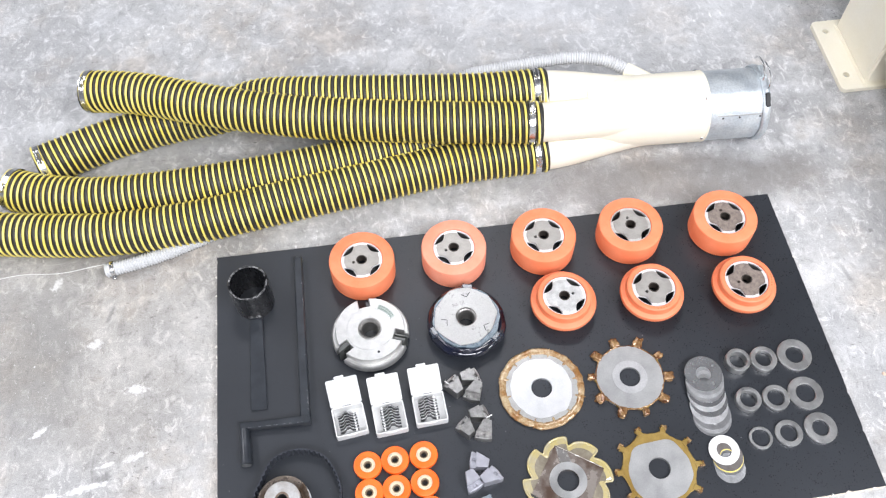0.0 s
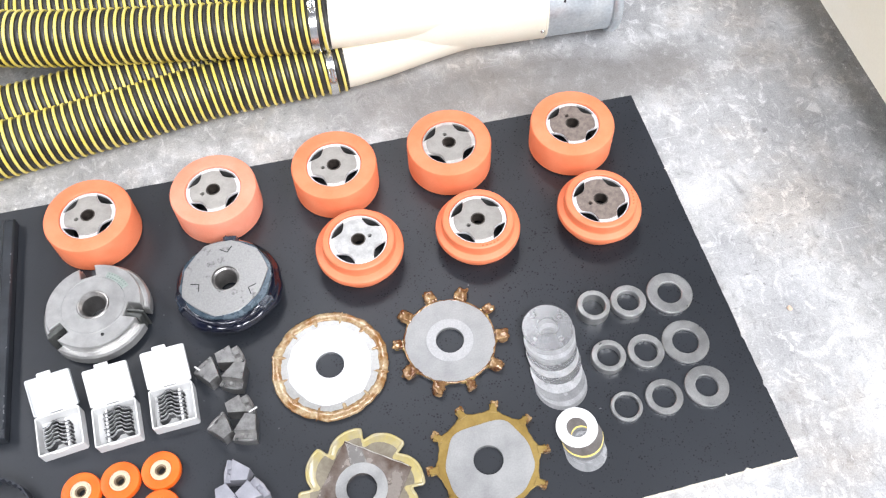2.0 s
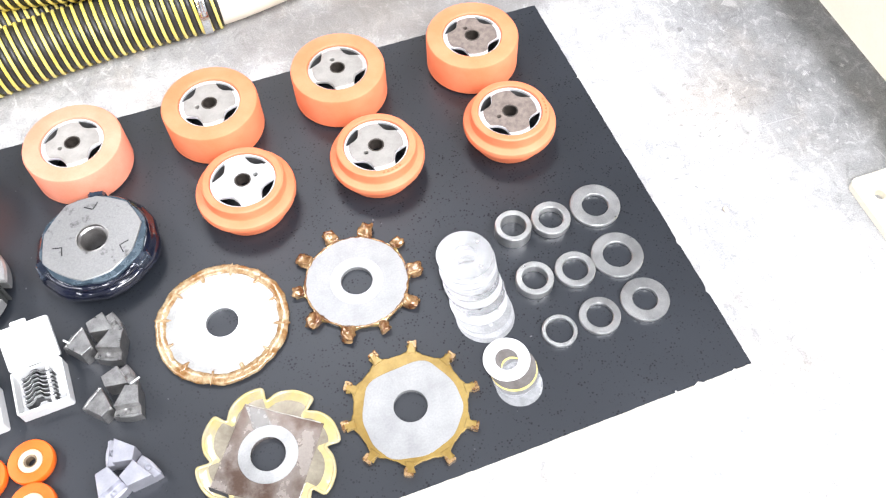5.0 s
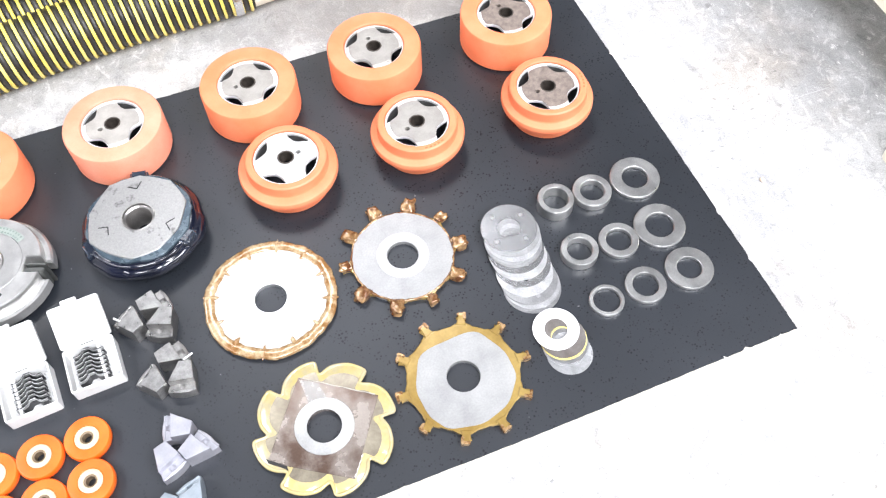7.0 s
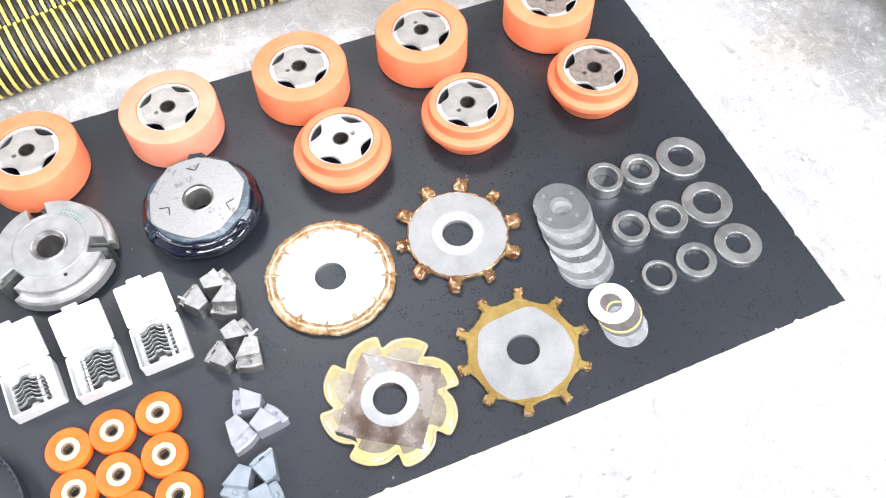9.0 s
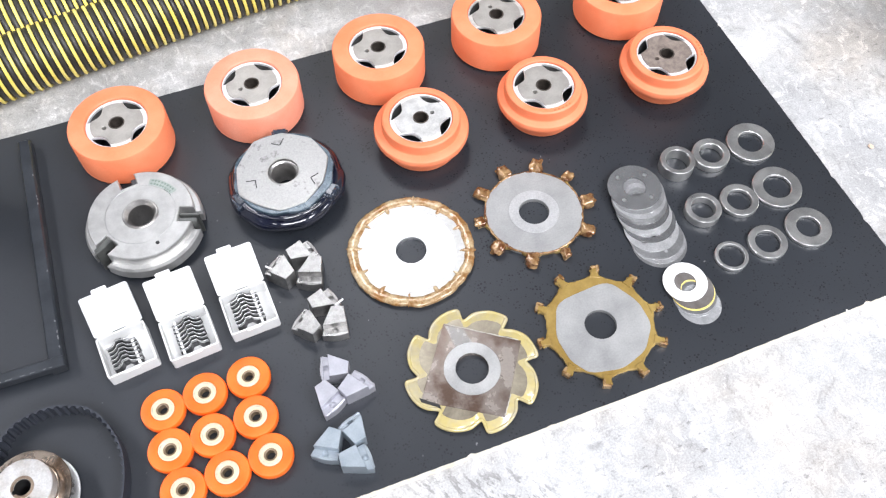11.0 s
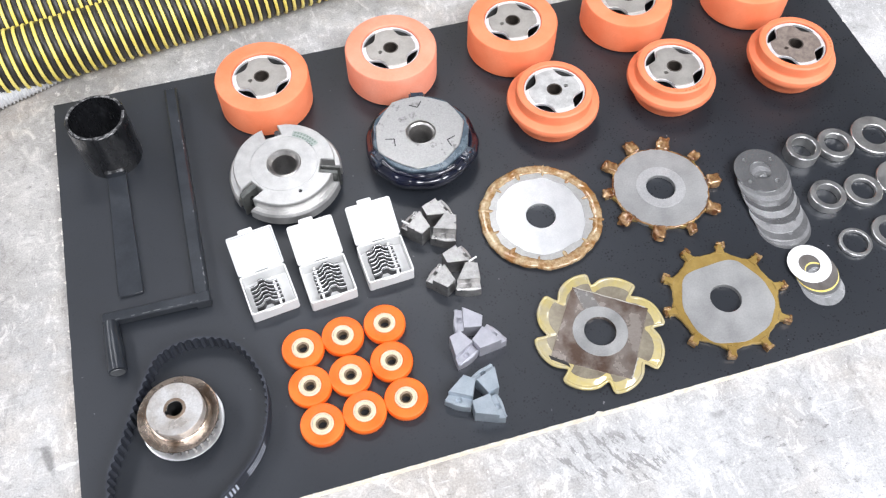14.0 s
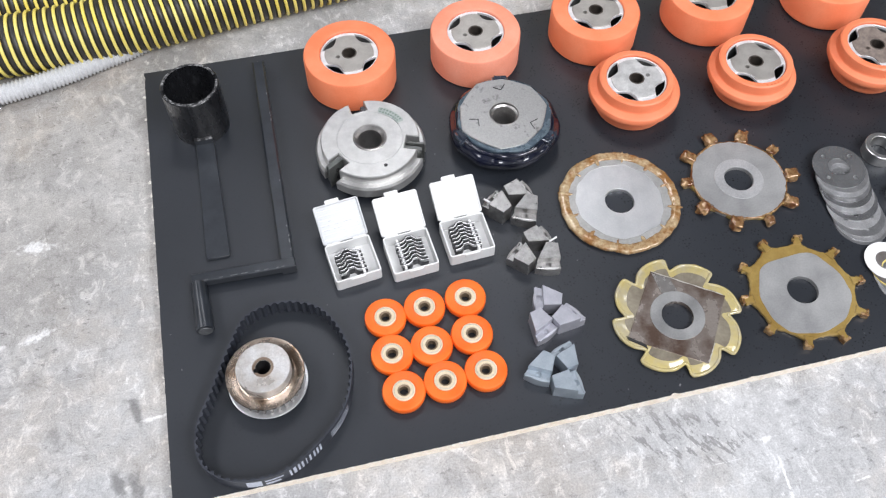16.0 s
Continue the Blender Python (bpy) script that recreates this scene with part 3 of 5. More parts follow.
wheel_plain(0.477, 0.582, 40, 105, M_RUSTY)
wheel_stepped(0.1015, 0.442, 50, 10, M_PALEBOSS, None, 0.002)
wheel_stepped(0.2845, 0.4365, 47, 205, M_CAST, 265)
wheel_stepped(0.4760, 0.4290, 46, 192, M_RUSTY, 335)


# ---- cutter heads ----
def notched(r, angles, width, depth, n=120, skew=0.0):
    """A round outline with straight-sided notches."""
    out = []
    half = width / 2 / r
    angles = sorted(a % (2 * math.pi) for a in angles)
    for k in range(n):
        a = 2 * math.pi * k / n
        if any(abs((a - s + math.pi) % (2 * math.pi) - math.pi) < half + 0.02 for s in angles):
            continue
        out.append((a, r * math.cos(a), r * math.sin(a)))
    for s in angles:
        c, d = math.cos(s), math.sin(s)
        for i, (rr, w) in enumerate(((r, -width / 2), (depth, -width / 2 + skew), (depth, width / 2 + skew), (r, width / 2))):
            rx = math.sqrt(max(rr * rr - w * w, 0)) if rr == r else rr
            out.append((s + (-half, -half * 0.5, half * 0.5, half)[i], rx * c - w * d, rx * d + w * c))
    out = [(((a + 0.0) % (2 * math.pi)), x, y) for a, x, y in out]
    out.sort(key=lambda q: q[0])
    return [(x, y) for _, x, y in out]


def grey_head():
    h = thing("profile_cutter", pose(-0.2948, 0.4265, Z) @ Matrix.Diagonal((1, 1, 1.29, 1)), "bare aluminium cutter head with three dark knives on the board", "cutter head")
    ang = [radians(a) for a in (97, -20, 213)]
    body = part("body", plate(notched(0.0690, ang, 0.022, 0.050), [circle(0.0205, 48)], 0.018, 0.034, 0.0012), M_HEAD, h, "bright turned aluminium body")
    part("lower_flange", plate(notched(0.0775, ang, 0.024, 0.052), [circle(0.0205, 48)], 0.0050, 0.0215, 0.0045), M_HEAD, h, "wider rounded lower flange")
    part("groove_ring", ring_bm(0.0465, 0.0455, 0.0338, 0.0345, 0.0002), M_DULL, body)
    part("bore_rim", lathe([(0.0168, 0.0), (0.0168, 0.0310), (0.0205, 0.0352), (0.0225, 0.0356), (0.0236, 0.0348), (0.0236, 0.033), (0.0215, 0.03), (0.0300, 0.006), (0.0300, 0.0)], 56), M_BORE, body, "chamfered steel bore")
    part("bolt", moved(lathe([(0, 0), (0, 0.0006), (0.0026, 0.0006), (0.0026, 0)], 16, False), pose(0.013, -0.052, 0.0338)), M_DARK, body)
    for a in ang[1:]:
        k = part("knife", moved(join(box_bm(-0.004, 0.021, -0.010, -0.003, 0.004, 0.031, 0.001), box_bm(-0.002, 0.024, -0.002, 0.001, 0.002, 0.034, 0.0005)),
                                pose(0.053 * math.cos(a), 0.053 * math.sin(a), 0, 0, 0, math.degrees(a))), M_INSERT, h, "dark clamped profile knife")
        for dz in (0.011, 0.023):
            part("screw", moved(lathe([(0, 0), (0.0032, 0), (0.0032, 0.003), (0, 0.003)], 16, False), pose(0.063 * math.cos(a) + 0.002 * math.sin(a), 0.063 * math.sin(a) - 0.002 * math.cos(a), dz, -90, 0, math.degrees(a))), M_DARK, k)
    a = ang[0]
    part("knife", moved(box_bm(-0.003, 0.010, -0.011, -0.004, 0.004, 0.030, 0.001), pose(0.053 * math.cos(a), 0.053 * math.sin(a), 0, 0, 0, math.degrees(a))), M_KNIFE, h, "dark clamped profile knife")
    # printed lines that cannot be read, on a pale green patch
    patch = []
    for k in range(14):
        b = radians(22 + 3.4 * k)
        patch.append((0.0565 * math.cos(b), 0.0565 * math.sin(b)))
    for k in range(13, -1, -1):
        b = radians(22 + 3.4 * k)
        patch.append((0.0455 * math.cos(b), 0.0455 * math.sin(b)))
    label = part("printed_label", plate(patch, [], 0.0338, 0.0343), M_GREENLABEL, body, "pale green printed label")
    rng = random.Random(3)
    bars = []
    for r in (0.0538, 0.0488):
        for k in range(8):
            b = radians(27 + 5.0 * k)
            bars.append(moved(box_bm(-0.0013, 0.0013, -0.0008 - 0.001 * rng.random(), 0.0012, 0, 0.0003, 0), pose(r * math.cos(b), r * math.sin(b), 0.0342, 0, 0, math.degrees(b))))
    part("print", join(*bars), M_GREENPRINT, label)


M_INSERT = mat("dark_grey_insert", (0.10, 0.105, 0.10), (0.19, 0.195, 0.185), (0.3, 0.45), metal=0.6, scale=60, fine=500)
M_GREENLABEL = mat("pale_green_label", (0.32, 0.365, 0.335), (0.38, 0.42, 0.39), (0.4, 0.5), metal=0.3, scale=60)


def navy_head():
    h = thing("dipped_profile_cutter", pose(-0.1010, 0.4255, Z), "steel cutter head dipped in glossy navy coating on the board", "cutter head")
    rng = random.Random(8)
    n = 120
    lump = [0.0] * n
    for c, wd, amp in ((200, 16, 0.004), (232, 14, 0.005), (330, 12, 0.006), (345, 10, 0.004), (90, 12, 0.004), (80, 9, 0.004), (15, 20, 0.002), (285, 30, 0.002), (150, 20, 0.002)):
        for k in range(n):
            d = abs((360 * k / n - c + 180) % 360 - 180)
            lump[k] += 0.75 * amp * math.exp(-(d / wd) ** 2)
    prof = [(0.024, 0.001), (0.024, 0.038), (0.064, 0.0415), (0.0690, 0.0400), (0.0712, 0.0370), (0.0720, 0.0345), (0.0742, 0.0330), (0.0766, 0.0300), (0.0776, 0.0255), (0.0768, 0.0205), (0.0745, 0.0150), (0.0702, 0.0090), (0.0655, 0.0040), (0.0625, 0.001)]
    bm = lathe(prof, n)
    for v in bm.verts:
        r = math.hypot(v.co.x, v.co.y)
        if r > 0.03:
            a = math.atan2(v.co.y, v.co.x)
            k = a / (2 * math.pi) * n % n
            i = int(k)
            l = lump[i] * (1 - k + i) + lump[(i + 1) % n] * (k - i)
            w = 0.0010 * noise.noise(Vector((v.co.x * 60, v.co.y * 60, v.co.z * 90)))
            s = (r + l * (0.4 if v.co.z > 0.035 else 1.0) + w) / r
            v.co.x *= s
            v.co.y *= s
            v.co.z += 0.0008 * noise.noise(Vector((v.co.x * 40, v.co.y * 40, 7))) * (1 if 0.004 < v.co.z < 0.04 else 0)
    part("coating", bm, M_NAVY, h, "glossy navy dipped coating", sharp=70)
    # the dip has run into rolls along one side
    for r0, z0, a0, a1, thick in ((0.0735, 0.0285, 186, 344, 0.0060), (0.0705, 0.0385, 200, 330, 0.0034)):
        line = []
        for k in range(40):
            a = radians(a0 + (a1 - a0) * k / 39)
            w = noise.noise(Vector((3 * math.cos(a), 3 * math.sin(a), r0 * 90)))
            line.append(Vector(((r0 + 0.0016 * w) * math.cos(a), (r0 + 0.0016 * w) * math.sin(a), z0 + 0.0022 * w)))
        part("drip_roll", tube(line, lambda i: thick * (0.25 + 0.75 * math.sin(math.pi * (i + 1) / 41) ** 0.5) * (1 + 0.2 * math.sin(i * 0.9)), 14, True), M_NAVY, h, "thick glossy navy run", sharp=80)
    film = [(0.0675 * math.cos(2 * math.pi * k / 72) * (1 + 0.02 * math.sin(k * 0.9)), 0.0675 * math.sin(2 * math.pi * k / 72) * (1 + 0.02 * math.sin(k * 0.7))) for k in range(72)]
    part("film_rim", plate(film, [circle(0.0225, 40)], 0.030, 0.0450, 0.001), M_TEAL, h, "thin blue film over steel")
    corners = [(0.014, 0.0625), (0.049, 0.040), (0.0615, 0.003), (0.044, -0.034), (0.014, -0.056), (-0.020, -0.058), (-0.046, -0.038), (-0.063, -0.016), (-0.056, 0.026), (-0.025, 0.061)]
    face = []
    for i in range(len(corners)):
        a, b = Vector(corners[i]) * 1.035, Vector(corners[(i + 1) % len(corners)]) * 1.035
        for k in range(5):
            p = a.lerp(b, k / 5)
            p *= 1 + 0.018 * math.sin(math.pi * k / 5)
            face.append((p.x, p.y))
    top = part("face", plate(face, [circle(0.0206, 48)], 0.034, 0.0470, 0.0007), M_H2FACE, h, "bare spotted steel face")
    part("bore_rim", lathe([(0.0165, 0.004), (0.0165, 0.0415), (0.0172, 0.0425), (0.0196, 0.0440), (0.0200, 0.0474), (0.0208, 0.0476), (0.0214, 0.0470), (0.0212, 0.044), (0.0210, 0.004)], 56), M_BORE, h, "chamfered steel bore")
    for a, twist in ((80, 12), (198, -8), (318, 6)):
        nub = join(box_bm(0.050, 0.0775, -0.0120, 0.0105, 0.016, 0.0440, 0.0030, 3), box_bm(0.060, 0.0795, 0.0045, 0.0112, 0.014, 0.0425, 0.0028, 3))
        part("coated_knife", moved(nub, pose(0, 0, 0, 0, 0, a)), M_NAVYFILM, h, "navy coated knife end", sharp=60)
    for x, y, a in ((0.006, 0.049, 98), (-0.043, -0.005, 215), (0.036, -0.026, 330)):
        v = join(box_bm(0, 0.0125, -0.0007, 0.0007, 0, 0.0005, 0), moved(box_bm(0, 0.0125, -0.0007, 0.0007, 0, 0.0005, 0), pose(0, 0, 0.0001, 0, 0, 95)))
        part("knife_gap", moved(v, pose(x - 0.005 * math.cos(radians(a)), y - 0.005 * math.sin(radians(a)), 0.0468, 0, 0, a - 47)), M_DARK, top, "dark angular knife seam")


grey_head()
navy_head()


# ---- dipped saw discs ----
def wobbly(r, n, amp, seed, freq=6):
    out = []
    for k in range(n):
        a = 2 * math.pi * k / n
        w = amp * noise.noise(Vector((freq * math.cos(a) * 0.5, freq * math.sin(a) * 0.5, seed)))
        out.append(((r + w) * math.cos(a), (r + w) * math.sin(a)))
    return out


def toothed(r0, r1, count, turn, width0, width1, lean=0.0, amp=0.0, seed=0, fillet=0.006):
    """A disc outline with square-ended teeth that stand out from r0 to r1."""
    out = []
    for i in range(count):
        a = radians(turn) + 2 * math.pi * i / count
        c, s = math.cos(a), math.sin(a)
        gap = 2 * math.pi / count
        w = lambda: amp * random.Random(seed * 99 + len(out)).uniform(-1, 1)
        loc = [(r0 + 0.001, -width0 / 2 - fillet), (r0 + 0.0035, -width0 / 2 - 0.001), ((r0 + r1) / 2, -width0 / 2 + lean / 2), (r1, -width1 / 2 + lean), (r1 + 0.0008, lean),
               (r1, width1 / 2 + lean), ((r0 + r1) / 2, width0 / 2 + lean / 2), (r0 + 0.0035, width0 / 2 + 0.001), (r0 + 0.001, width0 / 2 + fillet)]
        for r, t in loc:
            r, t = r + w(), t + w()
            out.append((r * c - t * s, r * s + t * c))
        for k in range(1, 5):
            b = a + gap * (0.22 + 0.56 * k / 5)
            out.append((r0 * math.cos(b), r0 * math.sin(b)))
    return out


def waxed_disc():
    d = thing("saw_disc", pose(0.0265, 0.272, Z), "round steel saw disc with amber wax rim on the board", "saw disc", "dipped saw discs")
    part("blade", plate(circle(0.0735, 96), [circle(0.0203, 48)], 0.0, 0.0062, 0.0004), M_SAW, d, "bright steel blade")
    n, m = 140, 12
    bm = bmesh.new()
    rings = []
    for i in range(n):
        a = 2 * math.pi * i / n
        facet = 0.0008 * abs(math.sin(a * 5 + 0.4)) + 0.0026 * noise.noise(Vector((3 * math.cos(a), 3 * math.sin(a), 2))) + 0.0010
        ring = []
        for k in range(m):
            b = 2 * math.pi * k / m
            rr = 0.0758 + facet + 0.0072 * math.copysign(abs(math.cos(b)) ** 0.6, math.cos(b)) * (1 + 0.25 * noise.noise(Vector((9 * math.cos(a), 9 * math.sin(a), 5))))
            zz = 0.0046 + 0.0042 * math.copysign(abs(math.sin(b)) ** 0.6, math.sin(b)) + 0.0014 * noise.noise(Vector((22 * math.cos(a), 22 * math.sin(a), k)))
            ring.append(bm.verts.new((rr * math.cos(a), rr * math.sin(a), max(zz, 0.0002))))
        rings.append(ring)
    for i in range(n):
        for k in range(m):
            bm.faces.new((rings[i][k], rings[(i + 1) % n][k], rings[(i + 1) % n][(k + 1) % m], rings[i][(k + 1) % m]))
    rim = part("wax_rim", bm, M_WAXRIM, d, "lumpy amber wax rim", sharp=60)
    film = plate(wobbly(0.0745, 90, 0.002, 1.0), [wobbly(0.0615, 80, 0.004, 3.3)], 0.0060, 0.0068)
    part("wax_film", film, M_HAZE, d, "thin hazy wax film")
    for i in range(12):
        a = radians(30 * i + 9)
        bm = bmesh.new()
        bmesh.ops.create_icosphere(bm, subdivisions=2, radius=1.0)
        for v in bm.verts:
            v.co *= 1 + 0.3 * noise.noise(v.co * 2 + Vector((i, 0, 0)))
        r = 0.0725 + 0.003 * ((i * 7) % 3 - 1)
        part("wax_lump", moved(bm, pose(r * math.cos(a), r * math.sin(a), 0.0075, 0, 0, math.degrees(a)) @ Matrix.Diagonal((0.0062 + 0.002 * (i % 3), 0.0020 + 0.001 * (i % 2), 0.0018, 1))), M_WAXRIM, rim)


M_HAZE = mat("hazy_wax_film", (0.36, 0.355, 0.34), (0.46, 0.455, 0.44), (0.28, 0.4), metal=0.4, scale=40, fine=300, bump=0.1, coat=0.5)


def tipped_disc(x, y, turn, coat, face_outline, face_mat, messy, bore_ring):
    d = thing("toothed_saw_disc", pose(x, y, Z), "ten-toothed steel saw disc with amber dipped teeth on the board" if messy else "ten-toothed steel saw disc with golden dipped rim on the board", "saw disc", "dipped saw discs")
    r0 = 0.0665 if messy else 0.0685
    part("blade", plate(toothed(r0, 0.0800, 10, turn, 0.009, 0.011, 0.001, 0.0005 if messy else 0.0002, 2), [circle(0.0206, 48)], 0.0004, 0.0062 if messy else 0.0066, 0.0007 if messy else 0.0014), coat, d, "coated blade body")
    part("face", plate(face_outline, [circle(0.0203, 48)], 0.0002, 0.0070, 0.0003), face_mat, d, "bare steel face")
    if bore_ring:
        part("bore_ring", ring_bm(0.0345, 0.0205, 0.0066, 0.0075, 0.0003), M_RINGFACE, d, "brighter ground ring round the bore")
    rng = random.Random(int(turn) + 5)
    if messy:
        bead = []
        for k in range(121):
            a = 2 * math.pi * k / 120
            w = noise.noise(Vector((7 * math.cos(a), 7 * math.sin(a), 4)))
            bead.append(Vector(((0.0662 + 0.0014 * w) * math.cos(a), (0.0662 + 0.0014 * w) * math.sin(a), 0.0056)))
        part("wax_bead", tube(bead, lambda i: 0.0016 + 0.0016 * max(0.0, noise.noise(Vector((i * 0.31, 2, 0)))), 8), M_AMBER, d, "lumpy amber bead round the face", sharp=80)
    for i in range(10):
        a = turn + 36 * i
        c, s = math.cos(radians(a)), math.sin(radians(a))
        if messy:
            bm = bmesh.new()
            bmesh.ops.create_icosphere(bm, subdivisions=3, radius=1.0)
            for v in bm.verts:
                v.co = Vector([math.copysign(abs(q) ** 0.55, q) for q in v.co])
                v.co *= 0.86 + 0.40 * noise.noise(v.co * 1.5 + Vector((i * 3.1, 1, 0)))
                v.co.z = max(v.co.z, -0.9)
            big = rng.uniform(0.85, 1.2)
            bm = moved(bm, pose(0.0762 * c, 0.0762 * s, 0.0062, 0, 0, a) @ Matrix.Diagonal((0.0102 * big, 0.0088 * big, 0.0066, 1)))
            part("tooth", bm, M_AMBER, d, "lumpy amber dipped tooth", sharp=80)
        else:
            m = pose(0.0788 * c, 0.0788 * s, 0, 0, 0, a + rng.uniform(-5, 5))
            tooth = part("tooth", moved(plate([(-0.0110, -0.0068), (-0.0060, -0.0050), (0.0040, -0.0046), (0.0046, 0.0030), (-0.0060, 0.0050), (-0.0110, 0.0068)], [], 0.0006, 0.0082, 0.0010), m), M_GOLD, d, "golden dipped tooth")
            tip = join(box_bm(-0.0035, 0.0062, -0.0064, -0.0026, 0.0002, 0.0108, 0.0009), box_bm(0.0022, 0.0058, -0.0064, 0.0050, 0.0002, 0.0096, 0.0010))
            part("tooth_tip", moved(tip, m), M_GOLDTIP, tooth, "copper brown carbide tip")


M_GOLDTIP = mat("copper_brown_dip", (0.21, 0.098, 0.030), (0.45, 0.30, 0.15), (0.12, 0.25), metal=0.35, scale=160, fine=500, bump=0.3, coat=0.7, lo=0.42, hi=0.58)


def curved_disc():
    d = thing("curved_saw_disc", pose(0.041, 0.085, Z), "eight-toothed cutter disc with pale yellow dipped teeth on the board", "saw disc", "dipped saw discs")
    seen = []
    for i in range(8):
        tip = radians(i * 45 + 37)
        # from the tip round the back of the tooth down to the next gullet, counter-clockwise
        seen.append((0.0700 * math.cos(tip - 0.030), 0.0700 * math.sin(tip - 0.030)))
        seen.append((0.0770 * math.cos(tip - 0.012), 0.0770 * math.sin(tip - 0.012)))
        for f, r in ((0.0, 0.0835), (0.05, 0.0848), (0.14, 0.0850), (0.26, 0.0844), (0.38, 0.0832), (0.50, 0.0812), (0.62, 0.0785), (0.72, 0.0752), (0.80, 0.0715), (0.86, 0.0690), (0.91, 0.0680)):
            a = tip + radians(45) * f
            seen.append((r * math.cos(a), r * math.sin(a)))
    part("blade", plate(seen, [circle(0.0208, 48)], 0.0008, 0.0062, 0.0016), M_CREAMDIP, d, "pale yellow dipped blade with curved teeth", sharp=50)
    lip = [Vector((x * 0.975, y * 0.975, 0.0052)) for x, y in seen + seen[:2]]
    part("wax_lip", tube(spline([tuple(p) for p in lip], 0.0022), lambda i: 0.0023 + 0.0007 * noise.noise(Vector((i * 0.13, 0, 0))), 10), M_CREAMDIP, d, "rounded lip of the dip", sharp=80)
    film = [(x * 0.825 + 0.0007, y * 0.825) for x, y in seen]
    part("wax_film", plate(film, [circle(0.0208, 48)], 0.0020, 0.0065), M_HAZY2, d, "hazy wax over grey steel")
    sq = []
    hs = 0.0535
    cs = [(-hs, -hs), (hs * 0.92, -hs * 1.02), (hs, hs * 0.90), (-hs * 0.86, hs)]
    for i in range(4):
        a, b = Vector(cs[i]), Vector(cs[(i + 1) % 4])
        for k in range(8):
            p = a.lerp(b, k / 8)
            sq.append((p.x, p.y))
    plate_bm = moved(plate(sq, [circle(0.0206, 48)], 0.0004, 0.0074, 0.0004), pose(0, 0, 0, 0, 0, -31))
    face = part("face", plate_bm, M_BROWN, d, "square stained brown steel face")
    part("bore_ring", ring_bm(0.0350, 0.0204, 0.0072, 0.0080, 0.0003), M_DULL, face, "bright ground ring round the bore")
    turn = pose(0, 0, 0, 0, 0, -31)
    part("scraped_patch", moved(plate([(-0.0445, 0.0510), (-0.0200, 0.0505), (-0.0060, 0.0345), (-0.0250, 0.0245)], [], 0.0070, 0.0077), turn), M_WEDGE, face, "grey scraped wedge of bare steel")
    # raised film edges, coloured pale to draw the highlight along them
    for k, (p, q) in enumerate((((-0.0455, 0.0532), (0.0500, 0.0484)), ((0.0515, -0.0250), (0.0492, -0.0530)))):
        a, b = Vector((*p, 0.0074)), Vector((*q, 0.0074))
        line = [a.lerp(b, i / 30) + Vector((0.0002 * math.sin(i * 0.8 + k), 0.0002 * math.cos(i * 0.7), 0)) for i in range(31)]
        part("film_highlight", moved(tube(line, lambda i: 0.0003 + 0.0005 * abs(math.sin(i * 0.37 + k)), 8, True), turn), M_FILMEDGE, face, "raised film edge coloured pale as a highlight line")
    part("film_tear", moved(plate([(-0.0560, -0.0500), (-0.0520, -0.0545), (-0.0330, -0.0568), (-0.0270, -0.0590), (-0.0300, -0.0540), (-0.0460, -0.0515)], [], 0.0066, 0.0079), turn), M_DARK, face, "dark gap where the film has torn")


def bare_patch():
    """The uncoated middle of the golden disc: nearly straight sides with soft corners."""
    corners = [(-0.0600, 0.0030), (-0.0560, -0.0330), (-0.0405, -0.0560), (0.0004, -0.0645), (0.0370, -0.0520), (0.0605, -0.0220), (0.0590, 0.0130), (0.0350, 0.0545), (-0.0400, 0.0480)]
    out = []
    for i in range(len(corners)):
        a, b, c = Vector(corners[i - 1]), Vector(corners[i]), Vector(corners[(i + 1) % len(corners)])
        p, q = b.lerp(a, 0.28), b.lerp(c, 0.28)
        for k in range(6):
            f = k / 5
            v = p.lerp(b, f).lerp(b.lerp(q, f), f)
            out.append((v.x, v.y))
    return out


M_WEDGE = mat("scraped_grey_steel", (0.27, 0.255, 0.24), (0.37, 0.355, 0.34), (0.2, 0.34), metal=0.6, scale=60, fine=400, coat=0.4)
M_FILMEDGE = mat("pale_film_highlight", (0.38, 0.36, 0.32), (0.56, 0.54, 0.50), (0.08, 0.2), scale=90, fine=300, coat=1.0)
M_HAZY2 = mat("wax_over_steel", (0.24, 0.205, 0.155), (0.40, 0.355, 0.27), (0.12, 0.26), metal=0.4, scale=36, fine=300, bump=0.1, coat=0.6)
waxed_disc()
tipped_disc(0.203, 0.271, 101, M_GOLD, wobbly(0.0655, 90, 0.002, 5.0, 5), M_FACE, True, True)
tipped_disc(0.2145, 0.085, 71, M_GOLD, bare_patch(), M_FACE, False, False)
curved_disc()

# ---- spacer rings ----
for x, y, ro, ri, h, turn in ((0.420, 0.273, 0.0242, 0.0168, 0.020, 0), (0.474, 0.272, 0.0262, 0.0165, 0.012, 20), (0.540, 0.274, 0.0340, 0.0178, 0.006, 50),
                              (0.418, 0.193, 0.0245, 0.0165, 0.014, 80), (0.474, 0.191, 0.0262, 0.0168, 0.0075, 110), (0.535, 0.193, 0.0340, 0.0190, 0.0055, 140),
                              (0.4205, 0.117, 0.0222, 0.0172, 0.006, 170), (0.476, 0.119, 0.0262, 0.0168, 0.0065, 200), (0.5395, 0.121, 0.0310, 0.0160, 0.006, 230)):
    ob = mesh_object("spacer_ring", ring_bm(ro, ri, 0, h, 0.0009), M_STEEL)
    ob.matrix_basis = pose(x, y, Z, 0, 0, turn)
    size = "wide flat" if ro > 0.03 else ("tall narrow" if h > 0.009 else "thin")
    tagged(ob, "%s ground steel spacer ring lying on the black board" % size, "spacer ring", "steel spacer rings")

